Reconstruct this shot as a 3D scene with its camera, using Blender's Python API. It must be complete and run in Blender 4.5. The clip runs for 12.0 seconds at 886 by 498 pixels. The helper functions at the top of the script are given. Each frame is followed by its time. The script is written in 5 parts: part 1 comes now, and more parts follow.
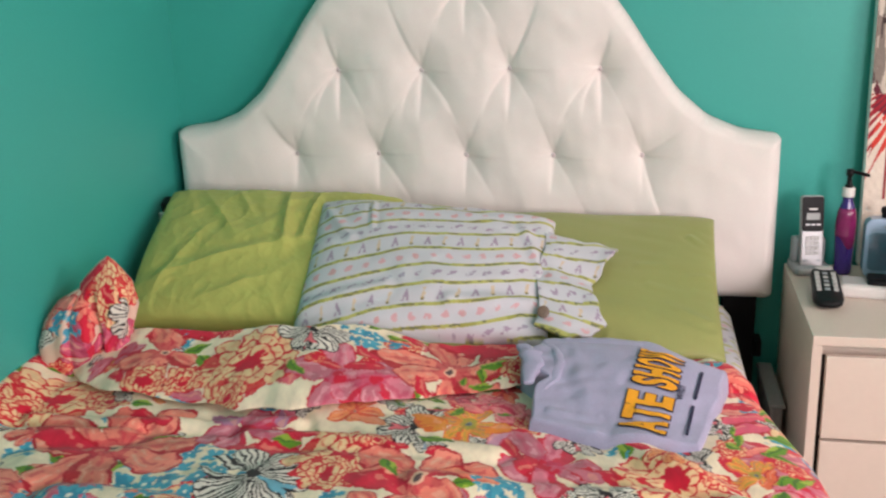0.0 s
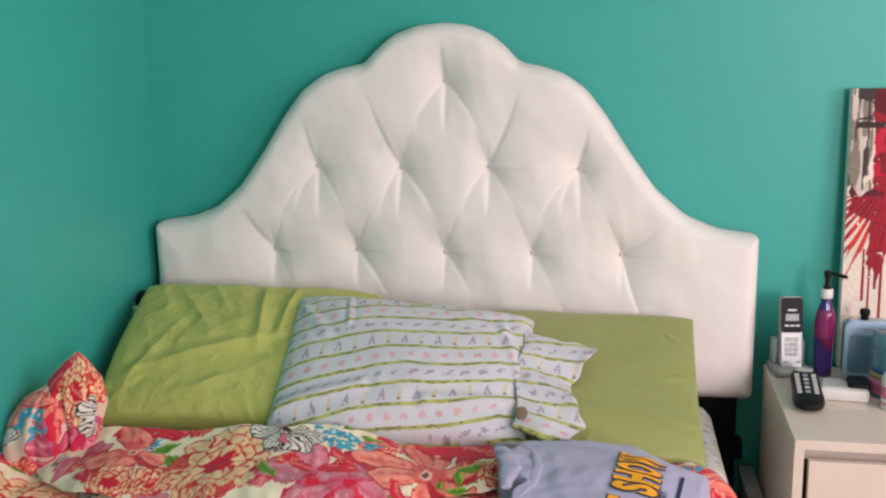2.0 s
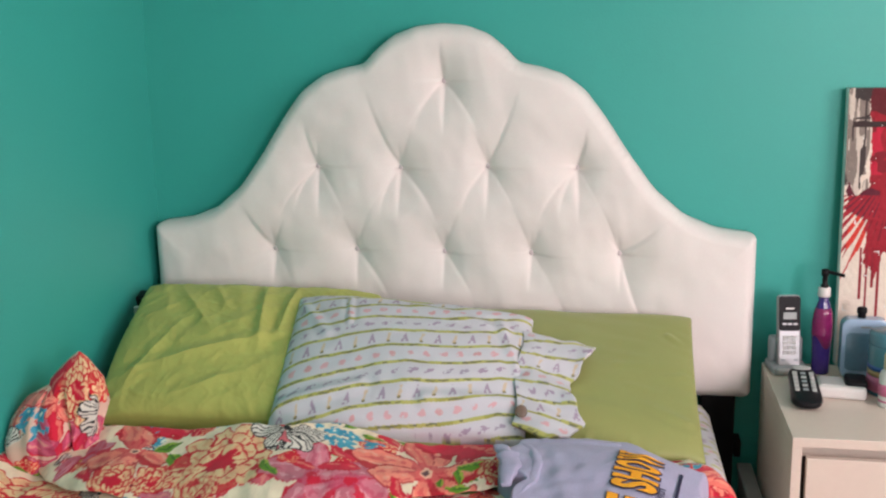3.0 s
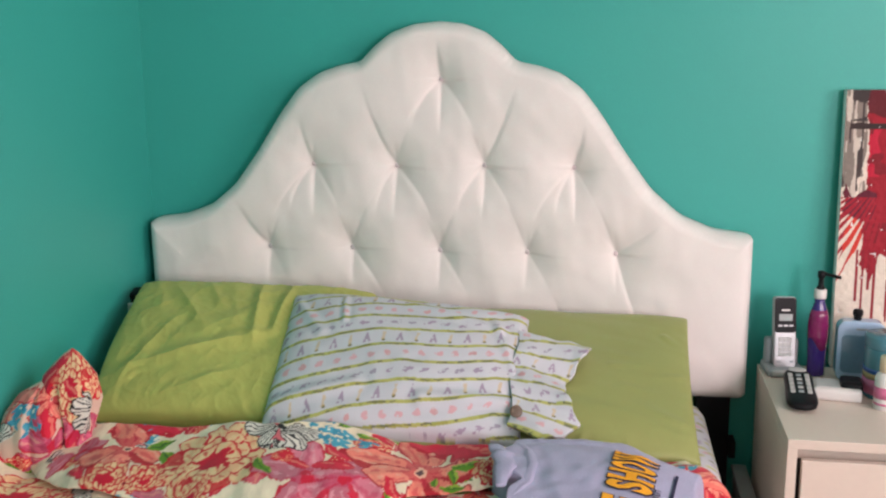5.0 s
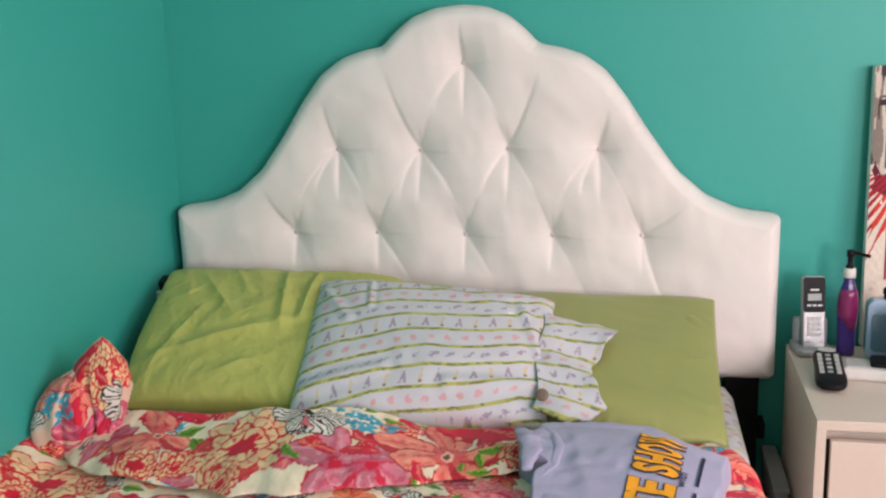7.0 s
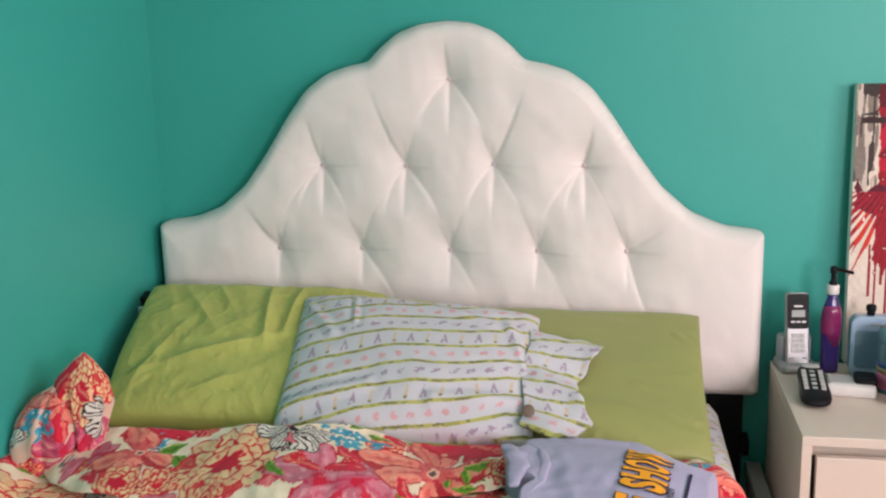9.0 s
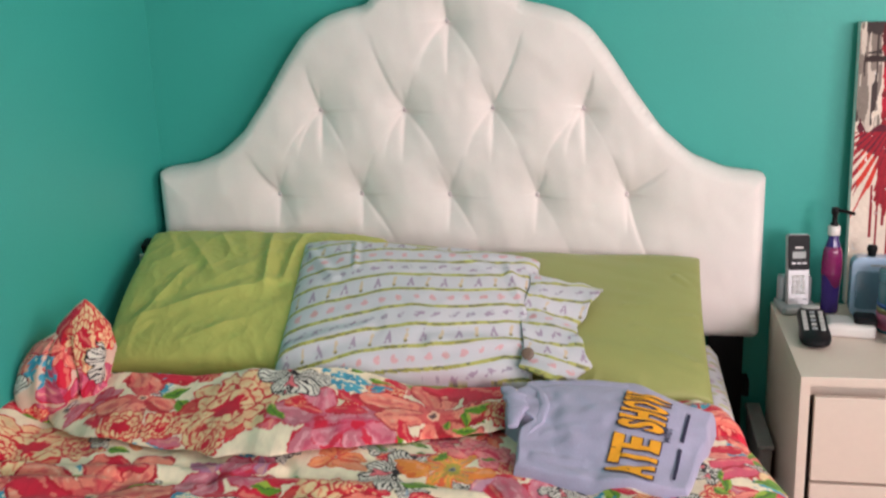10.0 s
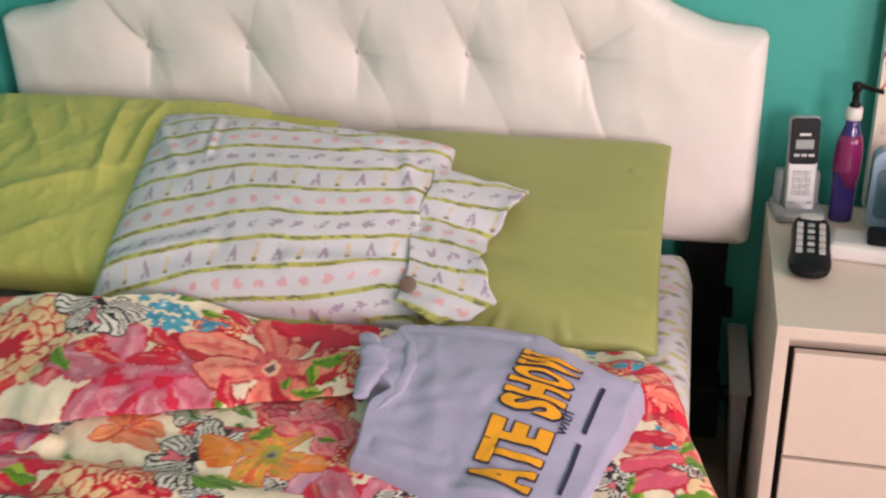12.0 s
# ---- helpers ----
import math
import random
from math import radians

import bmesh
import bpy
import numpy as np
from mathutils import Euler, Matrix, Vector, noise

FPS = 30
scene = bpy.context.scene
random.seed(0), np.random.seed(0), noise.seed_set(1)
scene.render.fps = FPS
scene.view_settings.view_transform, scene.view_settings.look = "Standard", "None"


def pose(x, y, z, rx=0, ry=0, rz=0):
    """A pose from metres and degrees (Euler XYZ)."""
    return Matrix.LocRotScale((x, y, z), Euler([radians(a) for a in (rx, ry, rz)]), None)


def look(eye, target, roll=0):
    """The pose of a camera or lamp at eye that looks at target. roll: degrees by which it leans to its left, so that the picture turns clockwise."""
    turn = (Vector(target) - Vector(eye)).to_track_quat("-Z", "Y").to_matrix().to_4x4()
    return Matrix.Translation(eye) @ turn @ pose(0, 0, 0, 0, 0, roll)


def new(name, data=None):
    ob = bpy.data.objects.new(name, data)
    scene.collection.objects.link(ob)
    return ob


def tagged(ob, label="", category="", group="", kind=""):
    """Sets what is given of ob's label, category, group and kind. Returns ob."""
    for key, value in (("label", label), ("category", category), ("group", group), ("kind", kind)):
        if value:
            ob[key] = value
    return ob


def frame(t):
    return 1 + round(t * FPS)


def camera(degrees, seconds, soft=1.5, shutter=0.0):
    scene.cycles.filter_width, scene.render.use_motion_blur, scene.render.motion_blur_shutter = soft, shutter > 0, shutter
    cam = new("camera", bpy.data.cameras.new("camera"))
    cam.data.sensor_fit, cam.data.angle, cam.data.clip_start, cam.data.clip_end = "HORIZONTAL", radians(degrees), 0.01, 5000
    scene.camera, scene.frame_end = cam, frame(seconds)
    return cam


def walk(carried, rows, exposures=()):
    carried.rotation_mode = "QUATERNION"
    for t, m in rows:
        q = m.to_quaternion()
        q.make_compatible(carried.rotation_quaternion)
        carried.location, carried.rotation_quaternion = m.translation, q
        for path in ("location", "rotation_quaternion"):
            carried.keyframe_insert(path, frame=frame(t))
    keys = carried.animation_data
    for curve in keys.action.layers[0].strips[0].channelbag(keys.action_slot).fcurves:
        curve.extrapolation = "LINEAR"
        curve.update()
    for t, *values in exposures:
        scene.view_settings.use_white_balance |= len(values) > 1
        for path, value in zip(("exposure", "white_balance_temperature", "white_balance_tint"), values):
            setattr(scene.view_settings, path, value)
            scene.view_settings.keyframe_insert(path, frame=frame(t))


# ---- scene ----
cam = camera(46.6, 12.0, soft=2.2, shutter=0.5)
PATH = [
    (0, (1.232, -2.686, 1.371), (0.885, -0.803, 0.796), -1.8),
    (0.5, (1.236, -2.682, 1.394), (0.837, -0.803, 0.837), -2.5),
    (1, (1.226, -2.674, 1.384), (0.87, -0.755, 0.946), -1.0),
    (1.5, (1.226, -2.664, 1.379), (0.926, -0.727, 0.983), -0.4),
    (2, (1.233, -2.662, 1.38), (0.921, -0.729, 0.976), -0.9),
    (2.5, (1.231, -2.667, 1.379), (0.915, -0.734, 0.977), -1.0),
    (3, (1.232, -2.675, 1.381), (0.923, -0.74, 0.977), -1.0),
    (5, (1.227, -2.667, 1.379), (0.929, -0.731, 0.973), -0.5),
    (5.5, (1.227, -2.669, 1.376), (0.906, -0.74, 0.959), -1.0),
    (6, (1.225, -2.667, 1.374), (0.89, -0.746, 0.933), -1.3),
    (6.5, (1.23, -2.661, 1.39), (0.873, -0.748, 0.928), -2.0),
    (7, (1.241, -2.664, 1.387), (0.885, -0.746, 0.946), -1.7),
    (9, (1.225, -2.661, 1.378), (0.909, -0.728, 0.972), -1.3),
    (9.5, (1.235, -2.662, 1.373), (0.914, -0.733, 0.957), -1.4),
    (10, (1.24, -2.657, 1.371), (0.913, -0.75, 0.865), -1.9),
    (10.5, (1.254, -2.62, 1.358), (0.941, -0.731, 0.779), -2.0),
    (11, (1.29, -2.499, 1.34), (0.955, -0.65, 0.655), -3.6),
    (11.5, (1.421, -2.254, 1.333), (0.985, -0.441, 0.609), -2.1),
    (12, (1.465, -2.018, 1.331), (1.029, -0.255, 0.494), -2.1),
]
# the white balance drifts warmer towards the end
walk(cam, [(t, look(eye, target, roll)) for t, eye, target, roll in PATH], [(0, 0.0, 6500, 12), (2, 0.0, 6350, 13), (9.5, 0.0, 6400, 13), (11, 0.0, 6650, 16), (12, 0.03, 6800, 18)])

# ---- world, window light ----
world = bpy.data.worlds.new("world")
scene.world = world
world.use_nodes = True
wn = world.node_tree.nodes
sky = wn.new("ShaderNodeTexSky")
sky.sky_type, sky.sun_disc = "NISHITA", False
sky.sun_elevation, sky.sun_rotation = radians(38), radians(120)
wn["Background"].inputs["Strength"].default_value = 0.10
world.node_tree.links.new(sky.outputs[0], wn["Background"].inputs["Color"])


def area_lamp(name, eye, target, w, h, power, colour):
    data = bpy.data.lights.new(name, "AREA")
    data.shape, data.size, data.size_y, data.energy, data.color = "RECTANGLE", w, h, power, colour
    ob = new(name, data)
    ob.matrix_world = look(eye, target)
    return ob


ROOM_X, ROOM_Y, ROOM_Z = 3.5, -4.3, 2.45
area_lamp("window_light", (ROOM_X - 0.02, -1.95, 1.55), (0.6, -1.2, 0.9), 1.5, 1.25, 48.5, (1.0, 0.745, 0.702))
area_lamp("rear_window_light", (2.95, ROOM_Y + 0.03, 1.45), (1.0, 0, 0.8), 0.8, 1.1, 69, (1.0, 0.838, 0.855))
scene.view_settings.exposure = 0.0


# ---- materials ----
def lin(r, g, b):
    """sRGB 0..255 to linear."""
    return tuple((c / 255 / 12.92) if c / 255 <= 0.04045 else ((c / 255 + 0.055) / 1.055) ** 2.4 for c in (r, g, b))


def material(name, colour, rough=0.6, metal=0.0, vary=0.06, scale=6.0, fine=120.0, bump=0.1, depth=0.002, coat=0.0, attribute="", sheen=0.0, stretch=(1, 1, 1)):
    """A surface with variation at two scales, and fine relief. attribute: the mesh's own colours in place of one colour."""
    m = bpy.data.materials.new(name)
    m.use_nodes = True
    nt = m.node_tree
    bsdf = nt.nodes["Principled BSDF"]
    where = nt.nodes.new("ShaderNodeTexCoord")
    mapping = nt.nodes.new("ShaderNodeMapping")
    mapping.inputs["Scale"].default_value = stretch
    nt.links.new(where.outputs["Object"], mapping.inputs["Vector"])
    big, small = nt.nodes.new("ShaderNodeTexNoise"), nt.nodes.new("ShaderNodeTexNoise")
    for n, sc, det in ((big, scale, 4), (small, fine, 3)):
        n.inputs["Scale"].default_value, n.inputs["Detail"].default_value = sc, det
        nt.links.new(mapping.outputs["Vector"], n.inputs["Vector"])
    add = nt.nodes.new("ShaderNodeMath")
    add.operation = "ADD"
    nt.links.new(big.outputs["Fac"], add.inputs[0])
    nt.links.new(small.outputs["Fac"], add.inputs[1])
    rng = nt.nodes.new("ShaderNodeMapRange")
    rng.inputs["From Min"].default_value, rng.inputs["From Max"].default_value = 0.6, 1.4
    rng.inputs["To Min"].default_value, rng.inputs["To Max"].default_value = 1 - vary, 1 + vary
    nt.links.new(add.outputs[0], rng.inputs["Value"])
    mul = nt.nodes.new("ShaderNodeVectorMath")
    mul.operation = "SCALE"
    nt.links.new(rng.outputs["Result"], mul.inputs["Scale"])
    if attribute:
        at = nt.nodes.new("ShaderNodeAttribute")
        at.attribute_name = attribute
        nt.links.new(at.outputs["Color"], mul.inputs[0])
    else:
        mul.inputs[0].default_value = colour
    nt.links.new(mul.outputs[0], bsdf.inputs["Base Color"])
    bsdf.inputs["Roughness"].default_value, bsdf.inputs["Metallic"].default_value = rough, metal
    bsdf.inputs["Coat Weight"].default_value = coat
    bsdf.inputs["Sheen Weight"].default_value = sheen
    if bump:
        bp = nt.nodes.new("ShaderNodeBump")
        bp.inputs["Strength"].default_value, bp.inputs["Distance"].default_value = bump, depth
        nt.links.new(small.outputs["Fac"], bp.inputs["Height"])
        nt.links.new(bp.outputs["Normal"], bsdf.inputs["Normal"])
    return m


def glass(name, colour, rough=0.05):
    m = bpy.data.materials.new(name)
    m.use_nodes = True
    b = m.node_tree.nodes["Principled BSDF"]
    b.inputs["Base Color"].default_value = (*colour, 1)
    b.inputs["Roughness"].default_value, b.inputs["Transmission Weight"].default_value, b.inputs["IOR"].default_value = rough, 1.0, 1.45
    return m


TEAL = material("teal_wall_paint", (0.038, 0.388, 0.332), 0.5, vary=0.04, scale=1.3, fine=160, bump=0.25, depth=0.0015)
WHITE_PAINT = material("white_paint", (0.78, 0.78, 0.76), 0.6, vary=0.03)
CARPET = material("beige_carpet", (0.34, 0.28, 0.21), 0.95, vary=0.2, scale=9, fine=300, bump=0.8, depth=0.006)
LINEN = material("white_linen", (0.82, 0.780, 0.755), 0.95, vary=0.035, scale=5, fine=420, bump=0.35, depth=0.0008, sheen=0.15)
GREEN_COTTON = material("lime_cotton", lin(180, 184, 98), 0.85, vary=0.07, scale=9, fine=420, bump=0.3, depth=0.0006, sheen=0.1)
OLIVE_SATIN = material("olive_satin", lin(150, 156, 92), 0.5, vary=0.06, scale=7, fine=500, bump=0.25, depth=0.0004, sheen=0.1)
PRINTED = material("printed_cotton", (1, 1, 1), 0.88, vary=0.05, scale=8, fine=450, bump=0.3, depth=0.0006, attribute="print", sheen=0.1)
CANVAS = material("painted_canvas", (1, 1, 1), 0.75, vary=0.1, scale=30, fine=260, bump=0.6, depth=0.002, attribute="print")
JERSEY = material("blue_grey_jersey", lin(164, 163, 191), 0.95, vary=0.12, scale=14, fine=380, bump=0.5, depth=0.001, sheen=0.2)
GOLD_PRINT = material("yellow_orange_shirt_print", lin(238, 164, 34), 0.7, vary=0.08, scale=40)
NAVY_PRINT = material("navy_shirt_print", lin(38, 36, 66), 0.75, vary=0.08, scale=40)
LAMINATE = material("white_laminate", (0.70, 0.612, 0.53), 0.36, vary=0.025, scale=3, fine=60, bump=0.03)
# near-black colour that stands for the shade in the drawer gaps
DARK_GAP = material("shadow_gap_board", (0.05, 0.045, 0.04), 0.8)
SILVER = material("silver_plastic", (0.42, 0.42, 0.43), 0.40, metal=0.6, vary=0.04)
GREY_PLASTIC = material("grey_plastic", (0.30, 0.33, 0.35), 0.45, vary=0.05)
PALE_PLASTIC = material("pale_grey_plastic", (0.55, 0.56, 0.56), 0.5, vary=0.06)
BIN_GREY = material("dull_grey_plastic", (0.24, 0.25, 0.245), 0.6, vary=0.12)
BLACK_PLASTIC = material("black_plastic", (0.012, 0.012, 0.014), 0.35, vary=0.1)
BLACK_PLASTIC.node_tree.nodes["Principled BSDF"].inputs["Specular IOR Level"].default_value = 0.10
BLACK_METAL = material("black_metal", (0.008, 0.008, 0.009), 0.8, vary=0.2, scale=20)
BLACK_METAL.node_tree.nodes["Principled BSDF"].inputs["Specular IOR Level"].default_value = 0.15
KEY_GREY = material("pale_rubber_keys", (0.50, 0.50, 0.49), 0.6)
LCD = material("grey_lcd", (0.22, 0.25, 0.24), 0.25, vary=0.02)
PURPLE = material("purple_plastic", (0.040, 0.020, 0.16), 0.16, vary=0.12, scale=25, coat=0.4)
MAGENTA = material("magenta_foil_label", (0.20, 0.014, 0.10), 0.16, vary=0.15, scale=40, coat=0.4)
WHITE_PLASTIC = material("white_plastic", (0.72, 0.70, 0.68), 0.4, vary=0.03)
BLUE_CLEAR = material("ice_blue_plastic", (0.36, 0.50, 0.68), 0.18, vary=0.06, coat=0.5)
BLUE_DEEP = material("steel_blue_panel", (0.17, 0.28, 0.40), 0.12, vary=0.08, coat=0.6)
TEAL_TUB = material("teal_blue_tub", (0.09, 0.24, 0.31), 0.16, vary=0.06)
CREAM_CAP = material("cream_plastic", (0.62, 0.53, 0.36), 0.45, vary=0.04)
PINK_LABEL = material("pink_label", (0.62, 0.16, 0.30), 0.5, vary=0.1)
TAN_LABEL = material("tan_label", (0.45, 0.32, 0.16), 0.5, vary=0.1)
BLUE_LABEL = material("blue_label", (0.04, 0.12, 0.40), 0.4, vary=0.06)
BUTTON_CLOTH = material("pale_button_cloth", (0.66, 0.58, 0.60), 0.85, fine=400)
BROWN_BUTTON = material("brown_button", (0.16, 0.11, 0.08), 0.4)
PANE = glass("window_glass", (1, 1, 1), 0.0)


# ---- building helpers ----
def part(name, bm, mat, parent=None, label="", smooth=False):
    me = bpy.data.meshes.new(name)
    bm.normal_update()
    bm.to_mesh(me)
    bm.free()
    me.materials.append(mat)
    if smooth:
        me.polygons.foreach_set("use_smooth", [True] * len(me.polygons))
    ob = new(name, me)
    if parent:
        ob.parent = parent
        ob.matrix_parent_inverse = parent.matrix_world.inverted()
    if label:
        ob["label"] = label
    return ob


def thing(name, label, category, at=(0, 0, 0), turn=0, group=""):
    ob = new(name)
    ob.empty_display_size = 0.05
    ob.matrix_world = pose(*at, 0, 0, turn)
    return tagged(ob, label, category, group)


def box(x0, x1, y0, y1, z0, z1, bevel=0.0, segments=2):
    bm = bmesh.new()
    bmesh.ops.create_cube(bm, size=1)
    bmesh.ops.transform(bm, verts=bm.verts, matrix=Matrix.Translation(((x0 + x1) / 2, (y0 + y1) / 2, (z0 + z1) / 2)) @ Matrix.Diagonal((x1 - x0, y1 - y0, z1 - z0, 1)))
    if bevel:
        bmesh.ops.bevel(bm, geom=bm.edges[:], offset=bevel, segments=segments, affect="EDGES", profile=0.6)
    return bm


def moved(bm, m):
    bmesh.ops.transform(bm, verts=bm.verts, matrix=m)
    return bm


def lathe(profile, sides=28, sx=1.0, sy=1.0):
    """A turned body from rows of (radius, height)."""
    bm = bmesh.new()
    rings = []
    for r, z in profile:
        rings.append([bm.verts.new((r * sx * math.cos(2 * math.pi * k / sides), r * sy * math.sin(2 * math.pi * k / sides), z)) for k in range(sides)])
    for a, b in zip(rings, rings[1:]):
        for k in range(sides):
            bm.faces.new((a[k], a[(k + 1) % sides], b[(k + 1) % sides], b[k]))
    bm.faces.new(rings[0][::-1])
    bm.faces.new(rings[-1])
    return bm


def rounded_slab(w, h, depth, radius, n=6, bevel=0.003):
    """A plate with rounded corners in x and z, depth along y, its base at z = 0."""
    bm = bmesh.new()
    ring = []
    for cx, cz, a0 in ((w / 2 - radius, h - radius, 0), (-w / 2 + radius, h - radius, 90), (-w / 2 + radius, radius, 180), (w / 2 - radius, radius, 270)):
        for k in range(n + 1):
            a = radians(a0 + 90 * k / n)
            ring.append(bm.verts.new((cx + radius * math.cos(a), -depth / 2, cz + radius * math.sin(a))))
    f = bm.faces.new(ring)
    out = bmesh.ops.extrude_face_region(bm, geom=[f])
    bmesh.ops.translate(bm, verts=[v for v in out["geom"] if isinstance(v, bmesh.types.BMVert)], vec=(0, depth, 0))
    bmesh.ops.recalc_face_normals(bm, faces=bm.faces)
    if bevel:
        rim = [e for e in bm.edges if abs(e.verts[0].co.y - e.verts[1].co.y) < 1e-6]
        bmesh.ops.bevel(bm, geom=rim, offset=bevel, segments=2, affect="EDGES", profile=0.6)
    return bm


def mesh_from(name, verts, faces, mat, parent=None, colours=None, label="", smooth=True):
    me = bpy.data.meshes.new(name)
    me.from_pydata(verts.tolist() if isinstance(verts, np.ndarray) else verts, [], faces.tolist() if isinstance(faces, np.ndarray) else faces)
    me.materials.append(mat)
    if smooth:
        me.polygons.foreach_set("use_smooth", [True] * len(me.polygons))
    if colours is not None:
        at = me.color_attributes.new("print", "FLOAT_COLOR", "POINT")
        at.data.foreach_set("color", np.concatenate([colours, np.ones((len(colours), 1))], 1).astype(np.float32).ravel())
    me.update()
    ob = new(name, me)
    if parent:
        ob.parent = parent
        ob.matrix_parent_inverse = parent.matrix_world.inverted()
    if label:
        ob["label"] = label
    return ob


def quads(nu, nv, start=0, flip=False):
    """Faces of a grid whose points run along u first."""
    i = np.arange(nu - 1)[None, :] + nu * np.arange(nv - 1)[:, None] + start
    q = np.stack([i, i + 1, i + 1 + nu, i + nu], -1).reshape(-1, 4)
    return q[:, ::-1] if flip else q


def smooth(a, b, x):
    t = np.clip((x - a) / (b - a), 0, 1)
    return t * t * (3 - 2 * t)


def lattice(seed):
    return np.random.default_rng(seed).random((64, 64))


LATTICES = [lattice(k) for k in range(8)]


def wave(x, y, size, k=0):
    """Smooth random relief, -1..1, with lumps of that size in metres."""
    g = LATTICES[k % 8]
    u, v = np.asarray(x) / size + 100, np.asarray(y) / size + 100
    iu, iv = np.floor(u).astype(int), np.floor(v).astype(int)
    fu, fv = u - iu, v - iv
    fu, fv = fu * fu * (3 - 2 * fu), fv * fv * (3 - 2 * fv)
    a, b = g[iu % 64, iv % 64], g[(iu + 1) % 64, iv % 64]
    c, d = g[iu % 64, (iv + 1) % 64], g[(iu + 1) % 64, (iv + 1) % 64]
    return 2 * ((a * (1 - fu) + b * fu) * (1 - fv) + (c * (1 - fu) + d * fu) * fv) - 1


def segment_distance(x, y, a, b):
    ax, ay = a
    bx, by = b
    t = np.clip(((x - ax) * (bx - ax) + (y - ay) * (by - ay)) / ((bx - ax) ** 2 + (by - ay) ** 2), 0, 1)
    return np.hypot(x - ax - t * (bx - ax), y - ay - t * (by - ay)), t


# ---- the room ----
T = 0.12


def structure(name, bm, mat, label, category):
    ob = part(name, bm, mat)
    return tagged(ob, label, category, kind="structure")


def wall_with_opening(axis, at, thick, lo, hi, o0, o1, z0, z1):
    """A wall along x or y from lo to hi, with an opening o0..o1, z0..z1 through it."""
    bm = bmesh.new()
    for a, b, c, d in ((lo, o0, 0, ROOM_Z), (o1, hi, 0, ROOM_Z), (o0, o1, 0, z0), (o0, o1, z1, ROOM_Z)):
        one = box(at, at + thick, a, b, c, d) if axis == "y" else box(a, b, at, at + thick, c, d)
        me = bpy.data.meshes.new("block")
        one.to_mesh(me)
        one.free()
        bm.from_mesh(me)
        bpy.data.meshes.remove(me)
    return bm


structure("floor", box(-T, ROOM_X + T, ROOM_Y - T, T, -0.1, 0), CARPET, "beige carpeted bedroom floor beside the bed", "floor")
structure("ceiling", box(-T, ROOM_X + T, ROOM_Y - T, T, ROOM_Z, ROOM_Z + 0.1), WHITE_PAINT, "plain white painted bedroom ceiling", "ceiling")
structure("wall_north", box(-T, ROOM_X + T, 0, T, 0, ROOM_Z), TEAL, "teal painted wall behind the headboard", "wall")
structure("wall_west", box(-T, 0, ROOM_Y, 0, 0, ROOM_Z), TEAL, "teal painted side wall along the bed", "wall")
structure("wall_east", wall_with_opening("y", ROOM_X, T, ROOM_Y, 0, -2.7, -1.2, 0.9, 2.15), TEAL, "teal painted wall with a window", "wall")
structure("wall_south", wall_with_opening("x", ROOM_Y - T, T, -T, ROOM_X + T, 2.55, 3.35, 0.9, 2.0), TEAL, "teal painted wall with a narrow window", "wall")


def window(name, label, m, w, h):
    ob = tagged(new(name), label, "window", kind="structure")
    ob.matrix_world = m
    for nm, b in (("frame_side", box(-w / 2, -w / 2 + 0.05, -0.04, 0.04, 0, h, 0.004)), ("frame_side", box(w / 2 - 0.05, w / 2, -0.04, 0.04, 0, h, 0.004)),
                  ("frame_rail", box(-w / 2 + 0.05, w / 2 - 0.05, -0.04, 0.04, 0, 0.05, 0.004)), ("frame_rail", box(-w / 2 + 0.05, w / 2 - 0.05, -0.04, 0.04, h - 0.05, h, 0.004)),
                  ("window_bar", box(-w / 2 + 0.05, w / 2 - 0.05, -0.02, 0.02, h / 2 - 0.02, h / 2 + 0.02, 0.004))):
        part(nm, moved(b, m), WHITE_PAINT, ob)
    for z in (0.05, h / 2 + 0.02):
        p = part("pane", moved(box(-w / 2 + 0.05, w / 2 - 0.05, -0.003, 0.003, z, z + h / 2 - 0.07), m), PANE, ob)
        p.visible_shadow = False
    return ob


window("window_1", "white framed bedroom window with two panes", pose(ROOM_X + 0.08, -1.95, 0.9, 0, 0, 90), 1.5, 1.25)
window("window_2", "narrow white framed bedroom window", pose(2.95, ROOM_Y - 0.08, 0.9), 0.8, 1.1)

# ---- headboard ----
OUTLINE_X = [0.018, 0.116, 0.195, 0.269, 0.338, 0.398, 0.447, 0.502, 0.557, 0.609, 0.620, 0.643, 0.691, 0.750, 0.825]
OUTLINE_Z = [0.897, 0.910, 0.940, 1.001, 1.094, 1.186, 1.250, 1.289, 1.307, 1.316, 1.322, 1.349, 1.388, 1.409, 1.416]
MID = 0.8185
SIDE = 0.018
HB_LOW = 0.453


def headboard_top(x):
    half = np.where(x > MID, 2 * MID - x - 0.011 * smooth(0.02, 0.14, 2 * MID - x) * smooth(MID, MID - 0.1, 2 * MID - x), x)
    return np.interp(half, OUTLINE_X, OUTLINE_Z) - 0.004 * smooth(0.9, 1.1, x) - 0.013 * smooth(1.2, 1.6, x)


def softened_top(x):
    return sum(headboard_top(np.clip(x + d, SIDE, 2 * MID - SIDE)) for d in (-0.012, -0.006, 0, 0.006, 0.012)) / 5


